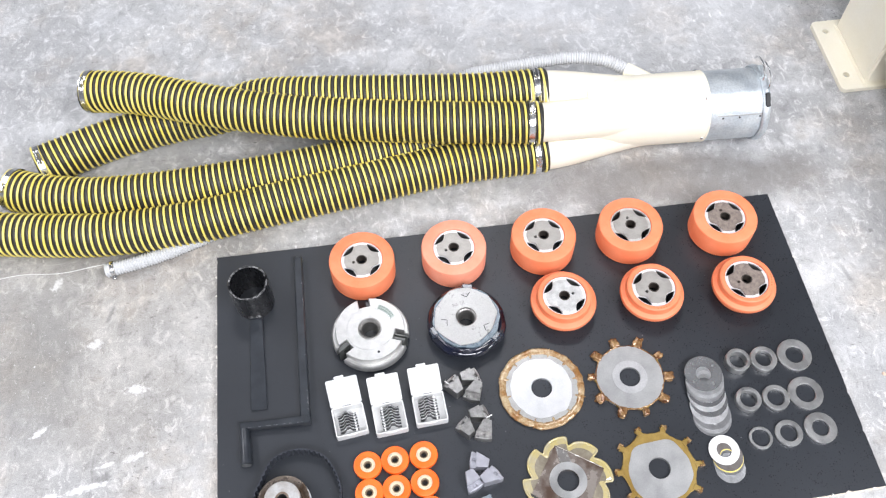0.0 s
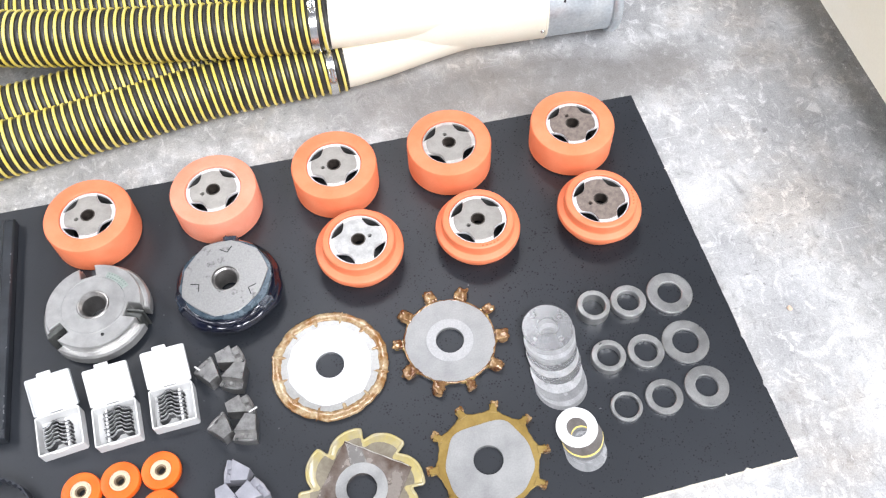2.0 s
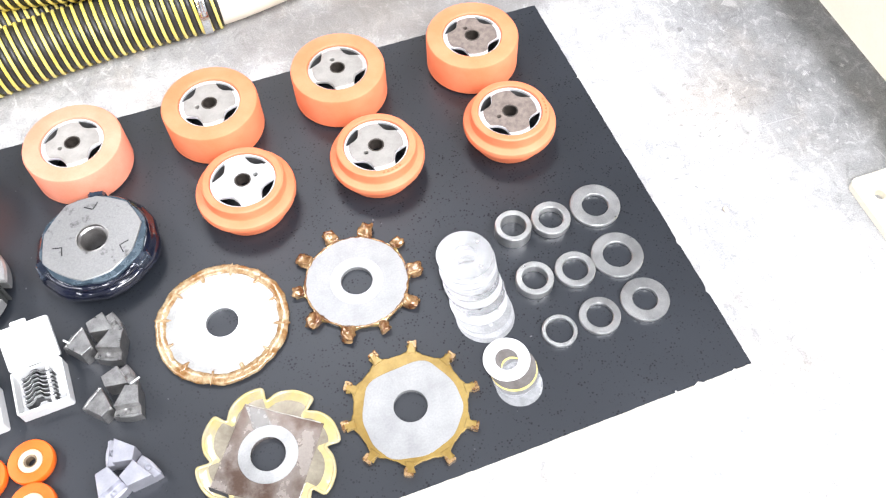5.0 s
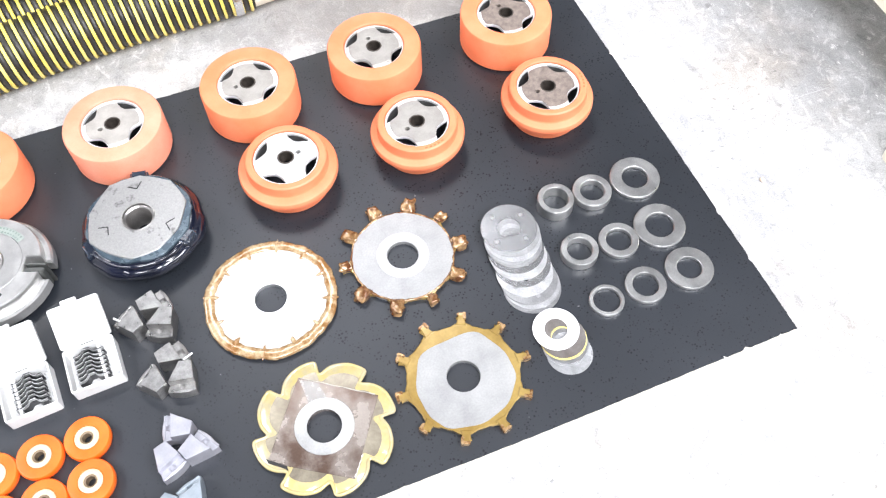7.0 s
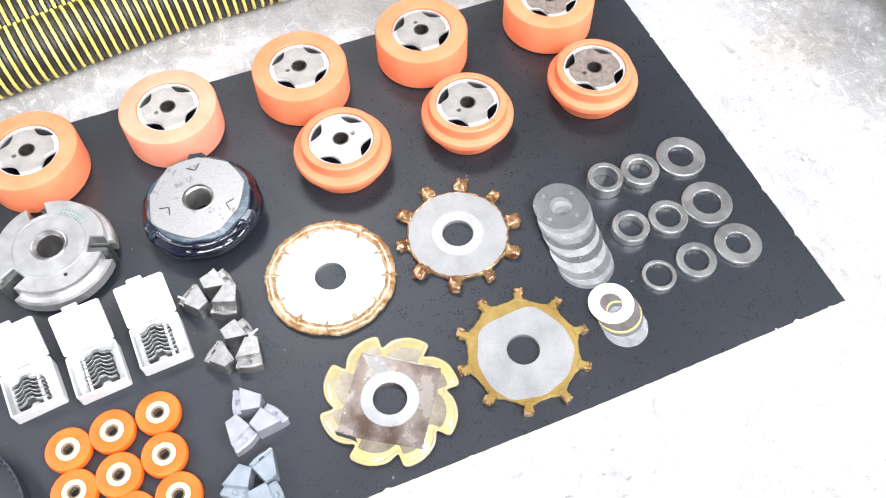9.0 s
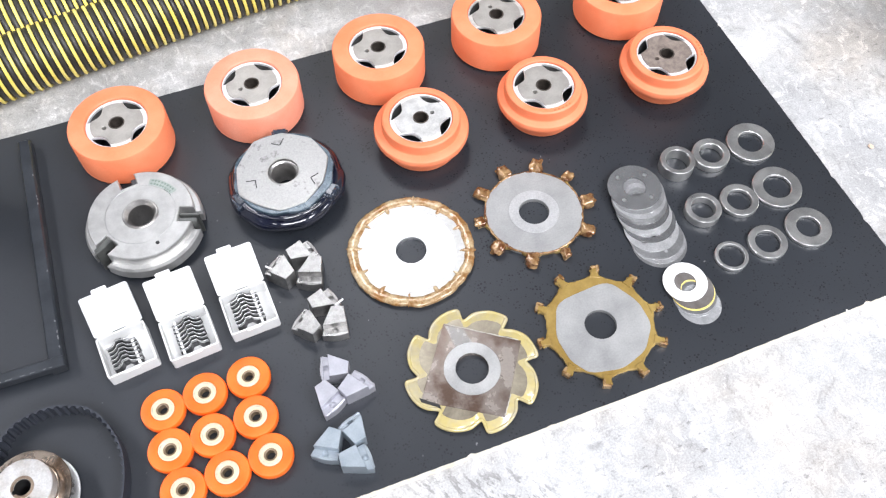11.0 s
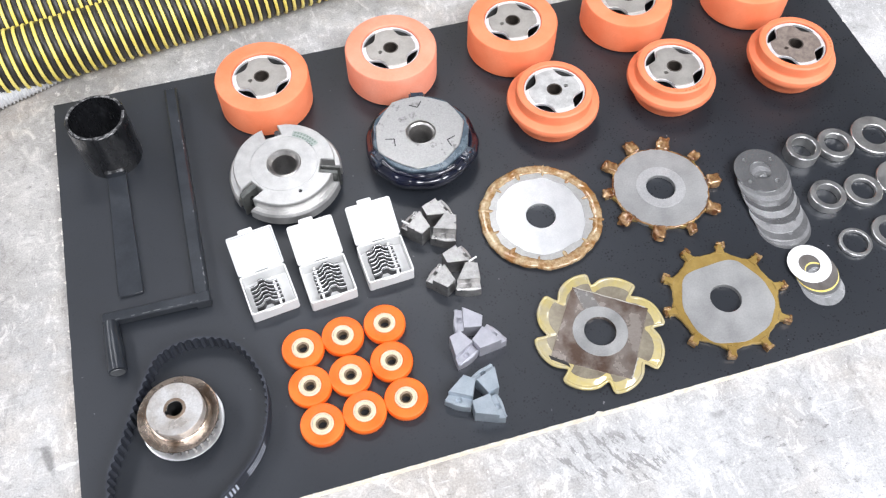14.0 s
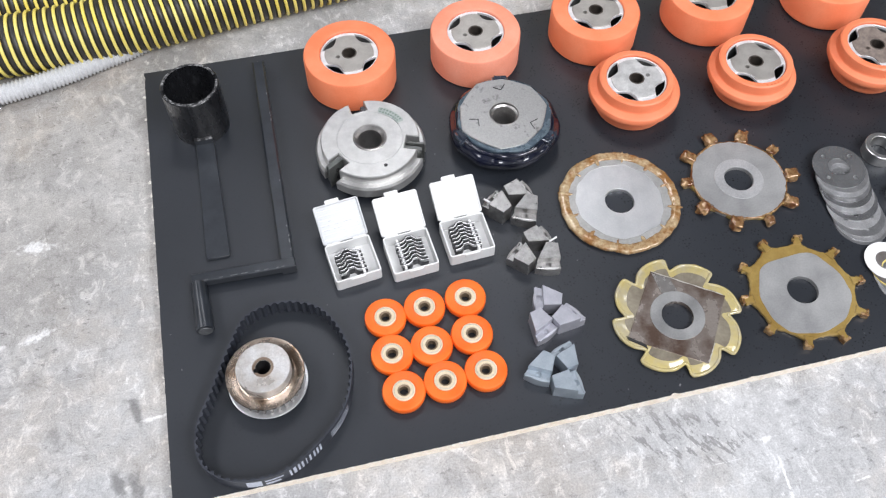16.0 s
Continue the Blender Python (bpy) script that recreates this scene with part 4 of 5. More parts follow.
# ---- fanned shims ----
shim = mesh_object("shim", plate(circle(0.0370, 64), [circle(0.0150, 40)] + [circle(0.0030, 14, 0.0265 * math.cos(radians(a)), 0.0265 * math.sin(radians(a))) for a in (20, 110, 200, 290)], 0, 0.0005, 0.0), M_SHIM)
tagged(shim, "thin bright steel shim washer in a fanned stack", "shim washer", "fanned steel shims")
SHIMS = ((0.3415, 0.1692), (0.3421, 0.1744), (0.3417, 0.1810), (0.3410, 0.1929), (0.3431, 0.2060), (0.3424, 0.2159), (0.3418, 0.2205), (0.3424, 0.2253),
         (0.3433, 0.2339), (0.3428, 0.2372), (0.3443, 0.2408), (0.3457, 0.2476), (0.3450, 0.2548))
for i, (x, y) in enumerate(SHIMS):
    m = pose(x, y, Z + 0.0001 + 0.00120 * i, 0.15 + 0.15 * math.sin(i * 2.1) if i else 0, 0.15 * math.sin(i * 1.3) if i else 0, 12 if i == len(SHIMS) - 1 else (i * 37) % 90)
    if i == 0:
        shim.matrix_basis = m
    else:
        copy_thing(shim, m)
M_CLEAR = mat("clear_pale_shim", (0.30, 0.305, 0.31), (0.44, 0.445, 0.45), (0.2, 0.3), metal=0.3, scale=60, coat=0.4)
for i, (x, y, r, m, what) in enumerate(((0.3471, 0.0691, 0.0285, M_CLEAR, "thin pale grey shim washer"), (0.3466, 0.0808, 0.0285, M_CLEAR, "thin pale grey shim washer"), (0.3474, 0.0832, 0.0285, M_SHIM, "thin bright steel shim washer"),
                                        (0.3476, 0.0888, 0.0290, M_YSHIM, "yellow rimmed card shim washer"),
                                        (0.3474, 0.0908, 0.0288, M_GSHIM, "brown grey shim washer"), (0.3440, 0.1030, 0.0290, M_WHITEPL, "plain white plastic shim washer"))):
    ob = mesh_object("small_shim", ring_bm(r, 0.0143, 0, 0.0008, 0.0001), m)
    ob.matrix_basis = pose(x, y, Z + 0.0001 + 0.00090 * i)
    tagged(ob, what + " in a slipped stack on the board", "shim washer", "slipped small shims")


# ---- small rollers ----
M_BRONZE = mat("dull_bronze_sleeve", (0.17, 0.12, 0.075), (0.27, 0.20, 0.13), (0.45, 0.6), metal=0.35, scale=90)
def roller(x, y, turn):
    r = thing("guide_roller", pose(x, y, Z, 0, 0, turn), "small bright orange guide roller with ivory bearing on the board", "roller", "small orange rollers")
    prof = [(0.0140, 0.0), (0.0140, 0.0125), (0.0150, 0.0135), (0.0240, 0.0135), (0.0256, 0.0130), (0.0265, 0.0116), (0.0268, 0.0075), (0.0262, 0.0025), (0.0245, 0.0)]
    part("tyre", lathe(prof, 64), M_ROLLER, r, "bright orange plastic tyre")
    b = part("bearing", lathe([(0.0078, 0.001), (0.0078, 0.0132), (0.0088, 0.0140), (0.0128, 0.0140), (0.0139, 0.0132), (0.0139, 0.001)], 48), M_CREAMPL, r, "ivory bearing shield")
    part("shield_ring", ring_bm(0.0119, 0.0112, 0.0138, 0.0143, 0.0002, 40), M_DULL, b)
    part("bore_sleeve", lathe([(0.0056, 0.002), (0.0056, 0.0118), (0.0078, 0.0126), (0.0078, 0.002)], 32), M_BRONZE, b, "brown steel bore sleeve")


for i, (x, y) in enumerate(((-0.325, 0.162), (-0.2735, 0.1655), (-0.219, 0.168), (-0.3265, 0.110), (-0.276, 0.111), (-0.223, 0.1155), (-0.322, 0.0585), (-0.270, 0.0605), (-0.218, 0.0635))):
    roller(x, y, 40 * i)


# ---- knife boxes ----
M_LIDGREY = mat("clouded_clear_plastic", (0.56, 0.575, 0.585), (0.66, 0.67, 0.675), (0.28, 0.42), scale=25, fine=300, bump=0.05, speck=0.03)
def knife_box(x, y, turn, rows, printed, shift, flip):
    b = thing("insert_box", pose(x, y, Z, 0, 0, turn), "small white plastic box with half open lid and bent insert knives", "plastic box", "knife insert boxes")
    w, d, h = 0.0308, 0.0298, 0.0215
    # the lid stands half open behind the hinge
    up = pose(0, 0, h - 0.001, 27, 0, 0)
    deep = 0.0535
    walls = tray_bm(-w, w, -2 * d + 0.0005, -0.0005, 0, h, 0.0022, 0.002)
    tray = part("tray", walls, M_WHITEPL, b, "white plastic tray")
    part("catch", box_bm(-0.011, 0.009, -2 * d - 0.0012, -2 * d + 0.001, h - 0.006, h - 0.0005, 0.0006), M_WHITEPL, tray)
    lid = part("lid", moved(tray_bm(-w, w, 0.0008, deep, -0.0060, 0.0010, 0.0020, 0.0035 if printed else 0.0052), up), M_LIDGREY if printed else M_WHITEPL, b, "half open white plastic lid")
    part("tab", moved(box_bm(-0.013, 0.006, deep - 0.001, deep + 0.0050, -0.0035, 0.0008, 0.0008), up), M_WHITEPL, lid)
    for k in range(2):
        part("hinge", moved(tube([Vector((-0.009, 0, 0)), Vector((0.009, 0, 0))], 0.0016, 10, True), pose((-0.018, 0.018)[k], 0, h - 0.0015)), M_WHITEPL, tray)
    if printed:
        rng = random.Random(2)
        part("backing_ribs", moved(join(*[box_bm(-w + 0.004, w - 0.004, 0.0070 + 0.0065 * k, 0.0079 + 0.0065 * k, -0.0027, -0.0019, 0) for k in range(7)]), up), M_WHITEPL, lid)
        part("print", moved(join(*[box_bm(-w + 0.006 + 0.0032 * k, -w + 0.0080 + 0.0032 * k + rng.random() * 0.0008, 0.0470 - 0.0055 * j, 0.0477 - 0.0055 * j, -0.0027, -0.0021, 0) for k in range(15) for j in range(7) if rng.random() < (0.35 if j < 4 else 0.8) - 0.03 * k]), up), M_PALEPRINT, lid, "faint printed lines")
    # the knives stand on edge one behind the other, each bent up in the middle
    shape = ((-0.0185, 0.0), (-0.0125, 0.0), (-0.0085, 0.0024), (-0.0055, 0.0066), (0.0010, 0.0066), (0.0040, 0.0024), (0.0085, 0.0), (0.0175, 0.0))
    for k in range(rows):
        y0 = -2 * d + 0.0115 + 0.0058 * k
        sx = -1 if flip else 1
        pts = [(sx * px + shift + 0.0004 * math.sin(k * 2.3), py + y0) for px, py in shape]
        outl = pts + [(px, py + 0.0024) for px, py in pts[::-1]]
        kn = part("knife", plate(outl if not flip else outl[::-1], [], 0.0022, h - 0.0035 - 0.0006 * (k % 2), 0.0), M_KNIFE, tray, "dark bent insert knife")
        part("cutting_edge", plate([(px, py - 0.0001) for px, py in pts] + [(px, py + 0.0009) for px, py in pts[::-1]], [], h - 0.0070, h - 0.0028), M_TIP, kn)
    part("divider", box_bm(-0.0020 + (0.013 if not flip else -0.013) + shift, 0.0012 + (0.013 if not flip else -0.013) + shift, -2 * d + 0.006, -2 * d + 0.014 + 0.0058 * rows, 0.0018, h - 0.0045, 0.0005), M_WHITEPL, tray)


M_PALEPRINT = mat("faint_grey_print", (0.36, 0.37, 0.385), (0.48, 0.49, 0.50), (0.5, 0.6), scale=60)
knife_box(-0.3545, 0.2812, 7.0, 6, True, -0.003, False)
knife_box(-0.2770, 0.2762, 5.0, 7, False, 0.001, True)
knife_box(-0.1978, 0.2848, 3.5, 7, False, -0.002, False)


# ---- cutter segments, three to a circle ----
def segment(cx, cy, turn, scale, material, height, group, what, pin):
    s = thing("cutter_segment", pose(cx, cy, Z, 0, 0, turn), what, "cutter segment", group)
    k = scale
    block = [(-0.0111 * k, 0.0124 * k), (-0.0112 * k, -0.0101 * k), (0.0039 * k, -0.0133 * k), (0.0183 * k, 0.0109 * k)]
    part("body", plate(block, [], 0.0, height, 0.0005), material, s)
    # the lip: a lower step whose outer side is part of a circle, with a scooped screw seat
    lip = [(-0.0108 * k, 0.0110 * k), (0.0176 * k, 0.0097 * k), (0.0215 * k, 0.0185 * k)]
    for i in range(1, 8):
        f = i / 8
        lip.append(((0.0215 - 0.0325 * f) * k, (0.0185 + 0.0040 * f + 0.0026 * math.sin(math.pi * f)) * k))
    lip.append((-0.0110 * k, 0.0225 * k))
    base = part("lip", plate(lip, [circle(0.0036 * k, 18, 0.0045 * k, 0.0158 * k)], 0.0, height * 0.60, 0.0006), material, s, "lower curved lip")
    part("screw_seat", moved(lathe([(0, 0), (0.0020 * k, 0.0004), (0.0035 * k, 0.0022)], 18, False), pose(0.0045 * k, 0.0158 * k, height * 0.60 - 0.0040)), material, base, "scooped screw seat")
    part("ridge", moved(tube([Vector((-0.0100 * k, 0, 0)), Vector((0.0190 * k, 0, 0))], 0.0016, 10, True), pose(0.001, 0.0205 * k, height * 0.60 - 0.0006, 0, 0, -4)), material, base)
    if pin:
        part("pin", moved(tube([Vector((0, 0, 0)), Vector((0, 0.013, 0))], 0.0013, 12, True), pose(pin * k, 0.012 * k, height * 0.8)), M_WHITEPL, s, "pale plastic pin")


WHAT = "%s profile cutter segment beside two more on the board"
for tone, m, h, g, places in (
        ("dull grey steel", M_SEG, 0.030, "dull steel cutter segments", ((-0.1165, 0.3085, -68, 1.02, 0), (-0.1030, 0.2830, 163, 1.04, 0), (-0.1400, 0.2885, 44, 1.04, -0.004))),
        ("bright grey steel", M_SEG, 0.027, "bright steel cutter segments", ((-0.1102, 0.2318, -68, 0.98, 0.018), (-0.0955, 0.2038, 173, 1.02, 0), (-0.1295, 0.2025, 46, 0.99, 0))),
        ("pale lavender grey", M_SEGL, 0.026, "lavender cutter segments", ((-0.1370, 0.1115, -149, 1.0, 0), (-0.1067, 0.1070, -52, 1.02, 0), (-0.1127, 0.1368, 81, 1.0, 0))),
        ("pale blue grey", M_SEGB, 0.026, "blue grey cutter segments", ((-0.1170, 0.0508, 25, 0.97, 0), (-0.1325, 0.0232, -81, 1.02, 0), (-0.1470, 0.0538, 155, 1.01, 0)))):
    for x, y, t, k, pin in places:
        segment(x, y, t, k, m, h, g, WHAT % tone, pin)


# ---- pulley and belt ----
def toothed_pulley():
    p = thing("timing_pulley", pose(-0.4812, 0.1095, Z, 0, 0, 0), "stained bright steel toothed belt pulley standing on the board", "pulley")
    part("lower_flange", lathe([(0.0110, 0.0), (0.0110, 0.0030), (0.0425, 0.0062), (0.0474, 0.0068), (0.0486, 0.0064), (0.0490, 0.0055), (0.0484, 0.0045), (0.0430, 0.0)], 80), M_SAW, p, "bright lower flange")
    rim = part("toothed_rim", ring_bm(0.0382, 0.0110, 0.0028, 0.0272, 0.0002, 84), M_TEETH, p, "dark grooved rim")
    tooth = moved(box_bm(0.0370, 0.0424, -0.0019, 0.0019, 0.0050, 0.0272, 0.0006), pose(0, 0, 0))
    first = part("tooth", tooth, M_TOOTH, rim)
    first.matrix_local = pose(0, 0, 0)
    for i in range(1, 28):
        o = bpy.data.objects.new("tooth", first.data)
        bpy.context.scene.collection.objects.link(o)
        o.parent = rim
        o.matrix_local = pose(0, 0, 0, 0, 0, i * 360 / 28)
    fl = part("upper_flange", lathe([(0.0105, 0.0268), (0.0105, 0.0316), (0.0335, 0.0316), (0.0350, 0.0306), (0.0440, 0.0318), (0.0466, 0.0316), (0.0474, 0.0308), (0.0474, 0.0290), (0.0462, 0.0278), (0.0430, 0.0270)], 80), M_PULLEY, p, "brown stained upper flange")
    key = []
    for k in range(48):
        a = 2 * math.pi * k / 48
        r = 0.0092
        if abs((a - radians(200) + math.pi) % (2 * math.pi) - math.pi) < 0.26:
            r = 0.0120
        key.append((r * math.cos(a), r * math.sin(a)))
    part("hub", plate(circle(0.0325, 72), [key], 0.0270, 0.0470, 0.0010), M_HUBSTEEL, fl, "bright turned hub")
    part("bore_lining", plate([(x * 1.02, y * 1.02) for x, y in key], [[(x * 0.97, y * 0.97) for x, y in key]], 0.0275, 0.0464), M_TEETH, fl, "dark bore lining")
    part("bore_ring", plate(circle(0.0128, 40), [[(x * 1.03, y * 1.03) for x, y in key]], 0.0465, 0.0476), M_RUSTYSTEEL, fl)


M_TEETH = mat("dark_pulley_recess", (0.016, 0.016, 0.017), (0.04, 0.039, 0.038), (0.4, 0.55), metal=0.2, scale=60, fine=500)
M_TOOTH = mat("oily_tooth_steel", (0.12, 0.11, 0.10), (0.24, 0.225, 0.21), (0.26, 0.4), metal=0.8, scale=90, fine=500)
M_HUBSTEEL = mat("heat_stained_steel", (0.52, 0.475, 0.43), (0.74, 0.73, 0.72), (0.24, 0.36), metal=0.6, scale=22, fine=500, bump=0.03, lo=0.38, hi=0.56)
M_RUSTYSTEEL = mat("brownish_steel", (0.24, 0.17, 0.12), (0.38, 0.30, 0.24), (0.3, 0.45), metal=0.8, scale=60)


def toothed_belt():
    ctrl = [(-0.402, 0.186), (-0.449, 0.2065), (-0.497, 0.196), (-0.524, 0.155), (-0.551, 0.100), (-0.5705, 0.056), (-0.5665, 0.014), (-0.531, -0.0135), (-0.4700, -0.0125), (-0.409, 0.030), (-0.3825, 0.076), (-0.3775, 0.132)]
    loop = [Vector((x, y, 0)) for x, y in ctrl]
    n = len(loop)
    dense = []
    for i in range(n):
        a, b, c, d = loop[i - 1], loop[i], loop[(i + 1) % n], loop[(i + 2) % n]
        for k in range(60):
            t = k / 60
            dense.append(0.5 * (2 * b + (c - a) * t + (2 * a - 5 * b + 4 * c - d) * t * t + (3 * b - a - 3 * c + d) * t ** 3))
    total = sum((dense[i] - dense[i - 1]).length for i in range(len(dense)))
    count = int(total / 0.0100)
    step = total / count / 8
    pts, gone = [], 0.0
    for i in range(len(dense)):
        p, q = dense[i], dense[(i + 1) % len(dense)]
        seg = (q - p).length
        while gone + seg >= step and len(pts) < count * 8:
            p = p.lerp(q, (step - gone) / seg)
            pts.append(p.copy())
            seg, gone = (q - p).length, 0.0
        gone += seg
    thick = (0.0016, 0.0016, 0.0016, 0.0030, 0.0042, 0.0042, 0.0030, 0.0016)
    bm = bmesh.new()
    rows = []
    m = len(pts)
    for i, p in enumerate(pts):
        t = (pts[(i + 1) % m] - pts[i - 1]).normalized()
        inner = Vector((-t.y, t.x, 0))
        w = thick[i % 8]
        rows.append([bm.verts.new(p + Vector((0, 0, z))) for z in (0.0, 0.0250)] + [bm.verts.new(p + inner * w + Vector((0, 0, z))) for z in (0.0250, 0.0)])
    for i in range(m):
        a, b = rows[i], rows[(i + 1) % m]
        for k in range(4):
            bm.faces.new((a[k], a[(k + 1) % 4], b[(k + 1) % 4], b[k]))
    belt = thing("timing_belt", pose(0, 0, Z + 0.0002), "black rubber toothed timing belt standing in a loop on the board", "timing belt")
    part("band", bm, M_RUBBER, belt, "toothed black rubber band")

    def stripe(u0, u1, z0, z1):
        b2 = bmesh.new()
        rr = []
        i0, i1 = int(u0 * m), int(u1 * m)
        for i in range(i0, i1 + 1):
            p = pts[i % m]
            t = (pts[(i + 1) % m] - pts[(i - 1) % m]).normalized()
            out = Vector((t.y, -t.x, 0)) * 0.0003
            rr.append([b2.verts.new(p + out + Vector((0, 0, z))) for z in (z0, z1)])
        for a, b in zip(rr, rr[1:]):
            b2.faces.new((a[0], a[1], b[1], b[0]))
        return b2
    start = min(range(m), key=lambda i: (pts[i] - Vector((-0.520, -0.0145, 0))).length) / m
    marks = []
    rng = random.Random(6)
    for u0, u1, z0, z1 in ((0.0, 0.028, 0.004, 0.020), (0.034, 0.060, 0.005, 0.010), (0.034, 0.066, 0.014, 0.018)):
        marks.append(stripe(start + u0, start + u1, z0, z1))
    for k in range(9):
        u = start + 0.078 + 0.0085 * k
        marks.append(stripe(u, u + 0.0028 + 0.002 * rng.random(), 0.003, 0.021))
    for k in range(3):
        marks.append(stripe(start + 0.175, start + 0.235, 0.004 + 0.006 * k, 0.0065 + 0.006 * k))
    part("print", join(*marks), M_PRINT, belt, "pale printed bars on the outer side")


toothed_pulley()
toothed_belt()


# ---- black tools ----
def socket_wrench():
    w = thing("tube_wrench", pose(-0.527, 0.541, Z), "black painted tube wrench with flat handle on the board", "wrench")
    n, H, ro, ri = 96, 0.084, 0.0405, 0.0355
    bm = bmesh.new()
    cuts = [radians(a) for a in (12, 192)]
    cols = []
    for k in range(n):
        a = 2 * math.pi * k / n
        low = any(abs((a - c + math.pi) % (2 * math.pi) - math.pi) < 0.09 for c in cuts)
        top = H - (0.009 if low else 0.0)
        c, s = math.cos(a), math.sin(a)
        cols.append([bm.verts.new((ro * c, ro * s, 0)), bm.verts.new((ro * c, ro * s, top - 0.001)), bm.verts.new(((ro - 0.001) * c, (ro - 0.001) * s, top)),
                     bm.verts.new((ri * c, ri * s, top)), bm.verts.new((ri * c, ri * s, 0))])
    for k in range(n):
        a, b = cols[k], cols[(k + 1) % n]
        for j in range(5):
            bm.faces.new((a[j], a[(j + 1) % 5], b[(j + 1) % 5], b[j]))
    tube_ob = part("tube", bm, M_SCUFFED, w, "glossy black painted steel tube")
    rim = lathe([(ri + 0.0004, H - 0.0006), (ri + 0.0004, H + 0.0003), (ro - 0.0012, H + 0.0003), (ro - 0.0012, H - 0.0006)], 96)
    dele = [f for f in rim.faces if any(abs((math.atan2(f.calc_center_median().y, f.calc_center_median().x) - c + math.pi) % (2 * math.pi) - math.pi) < 0.12 for c in cuts)]
    bmesh.ops.delete(rim, geom=dele, context="FACES")
    part("worn_rim", rim, M_WORN, tube_ob, "worn rim with bare metal")
    out = [(-0.0136, -0.2345), (-0.0130, -0.2375), (-0.0105, -0.2400), (0.0145, -0.2400), (0.0175, -0.2385), (0.0185, -0.2350), (0.0145, -0.036), (-0.0115, -0.036)]
    part("handle", plate(out, [], 0.0, 0.0055, 0.0009), M_BLACKIRON, w, "flat black bar handle")
    part("weld_tab", moved(box_bm(-0.013, 0.013, -0.0055, 0.0, 0.0, 0.0150, 0.0015), pose(0.001, -0.0385, 0.0)), M_BLACKIRON, w)
    part("weld_edge", moved(box_bm(-0.0130, 0.0130, -0.0060, 0.0004, 0.0143, 0.0160, 0.0007), pose(0.001, -0.0385, 0.0)), M_WORN, w, "bare worn edge")


def crank():
    c = thing("crank_handle", pose(0, 0, Z), "black painted square-bar crank handle lying on the board", "crank")
    shaft = part("shaft", plate([(-0.4445, 0.258), (-0.4262, 0.258), (-0.4240, 0.630), (-0.4412, 0.630)], [], 0.0, 0.0185, 0.0022), M_BLACKIRON, c, "long black square bar")
    arm = part("arm", plate([(-0.561, 0.2605), (-0.4250, 0.2580), (-0.4250, 0.2725), (-0.561, 0.2745)], [], 0.0055, 0.0190, 0.0014), M_BLACKIRON, c, "short black flat arm")
    rng = random.Random(21)
    for k in range(10):
        y = 0.285 + 0.34 * rng.random() ** 1.5
        part("paint_chip", moved(box_bm(-0.0007, 0.0007, -0.0012 - 0.002 * rng.random(), 0.0014, 0, 0.0003, 0), pose(-0.4290 + 0.0014 * rng.random() + 0.0022 * (y - 0.26) / 0.37, y, 0.0184 - 0.0002 * rng.random(), 0, 0, 40 * rng.random() - 20)), M_CHIPPED, shaft)
    for k in range(12):
        x = -0.548 + 0.12 * rng.random()
        part("paint_chip", moved(box_bm(-0.0012 - 0.003 * rng.random(), 0.0014, -0.0005, 0.0005, 0, 0.0003, 0), pose(x, 0.2620 - 0.0025 * (x + 0.561) / 0.136 + 0.0004, 0.0189, 0, 0, 20 * rng.random() - 10)), M_CHIPPED, arm)
    pts = [Vector((-0.5520 + 0.0003 * k, 0.262 - 0.0070 * k, 0.0128)) for k in range(11)]
    g = part("grip", tube(pts, lambda i: 0.0092 + 0.0020 * math.sin(min(i, 10) / 10 * 2.2), 24, True), M_BLACKIRON, c, "tapered black grip")
    part("end_cap", moved(lathe([(0, 0), (0.0085, 0), (0.0088, 0.0006), (0.0084, 0.0012), (0, 0.0012)], 28, False), pose(-0.5490, 0.1914, 0.0128, 90, 0, 0)), M_WORNGREY, g, "bare grey end")


M_CHIPPED = mat("bare_chipped_steel", (0.11, 0.113, 0.117), (0.26, 0.263, 0.268), (0.3, 0.45), metal=0.4, scale=200)
M_WORNGREY = mat("worn_grey_paint", (0.10, 0.105, 0.11), (0.18, 0.185, 0.19), (0.4, 0.55), metal=0.4, scale=120)
socket_wrench()
crank()


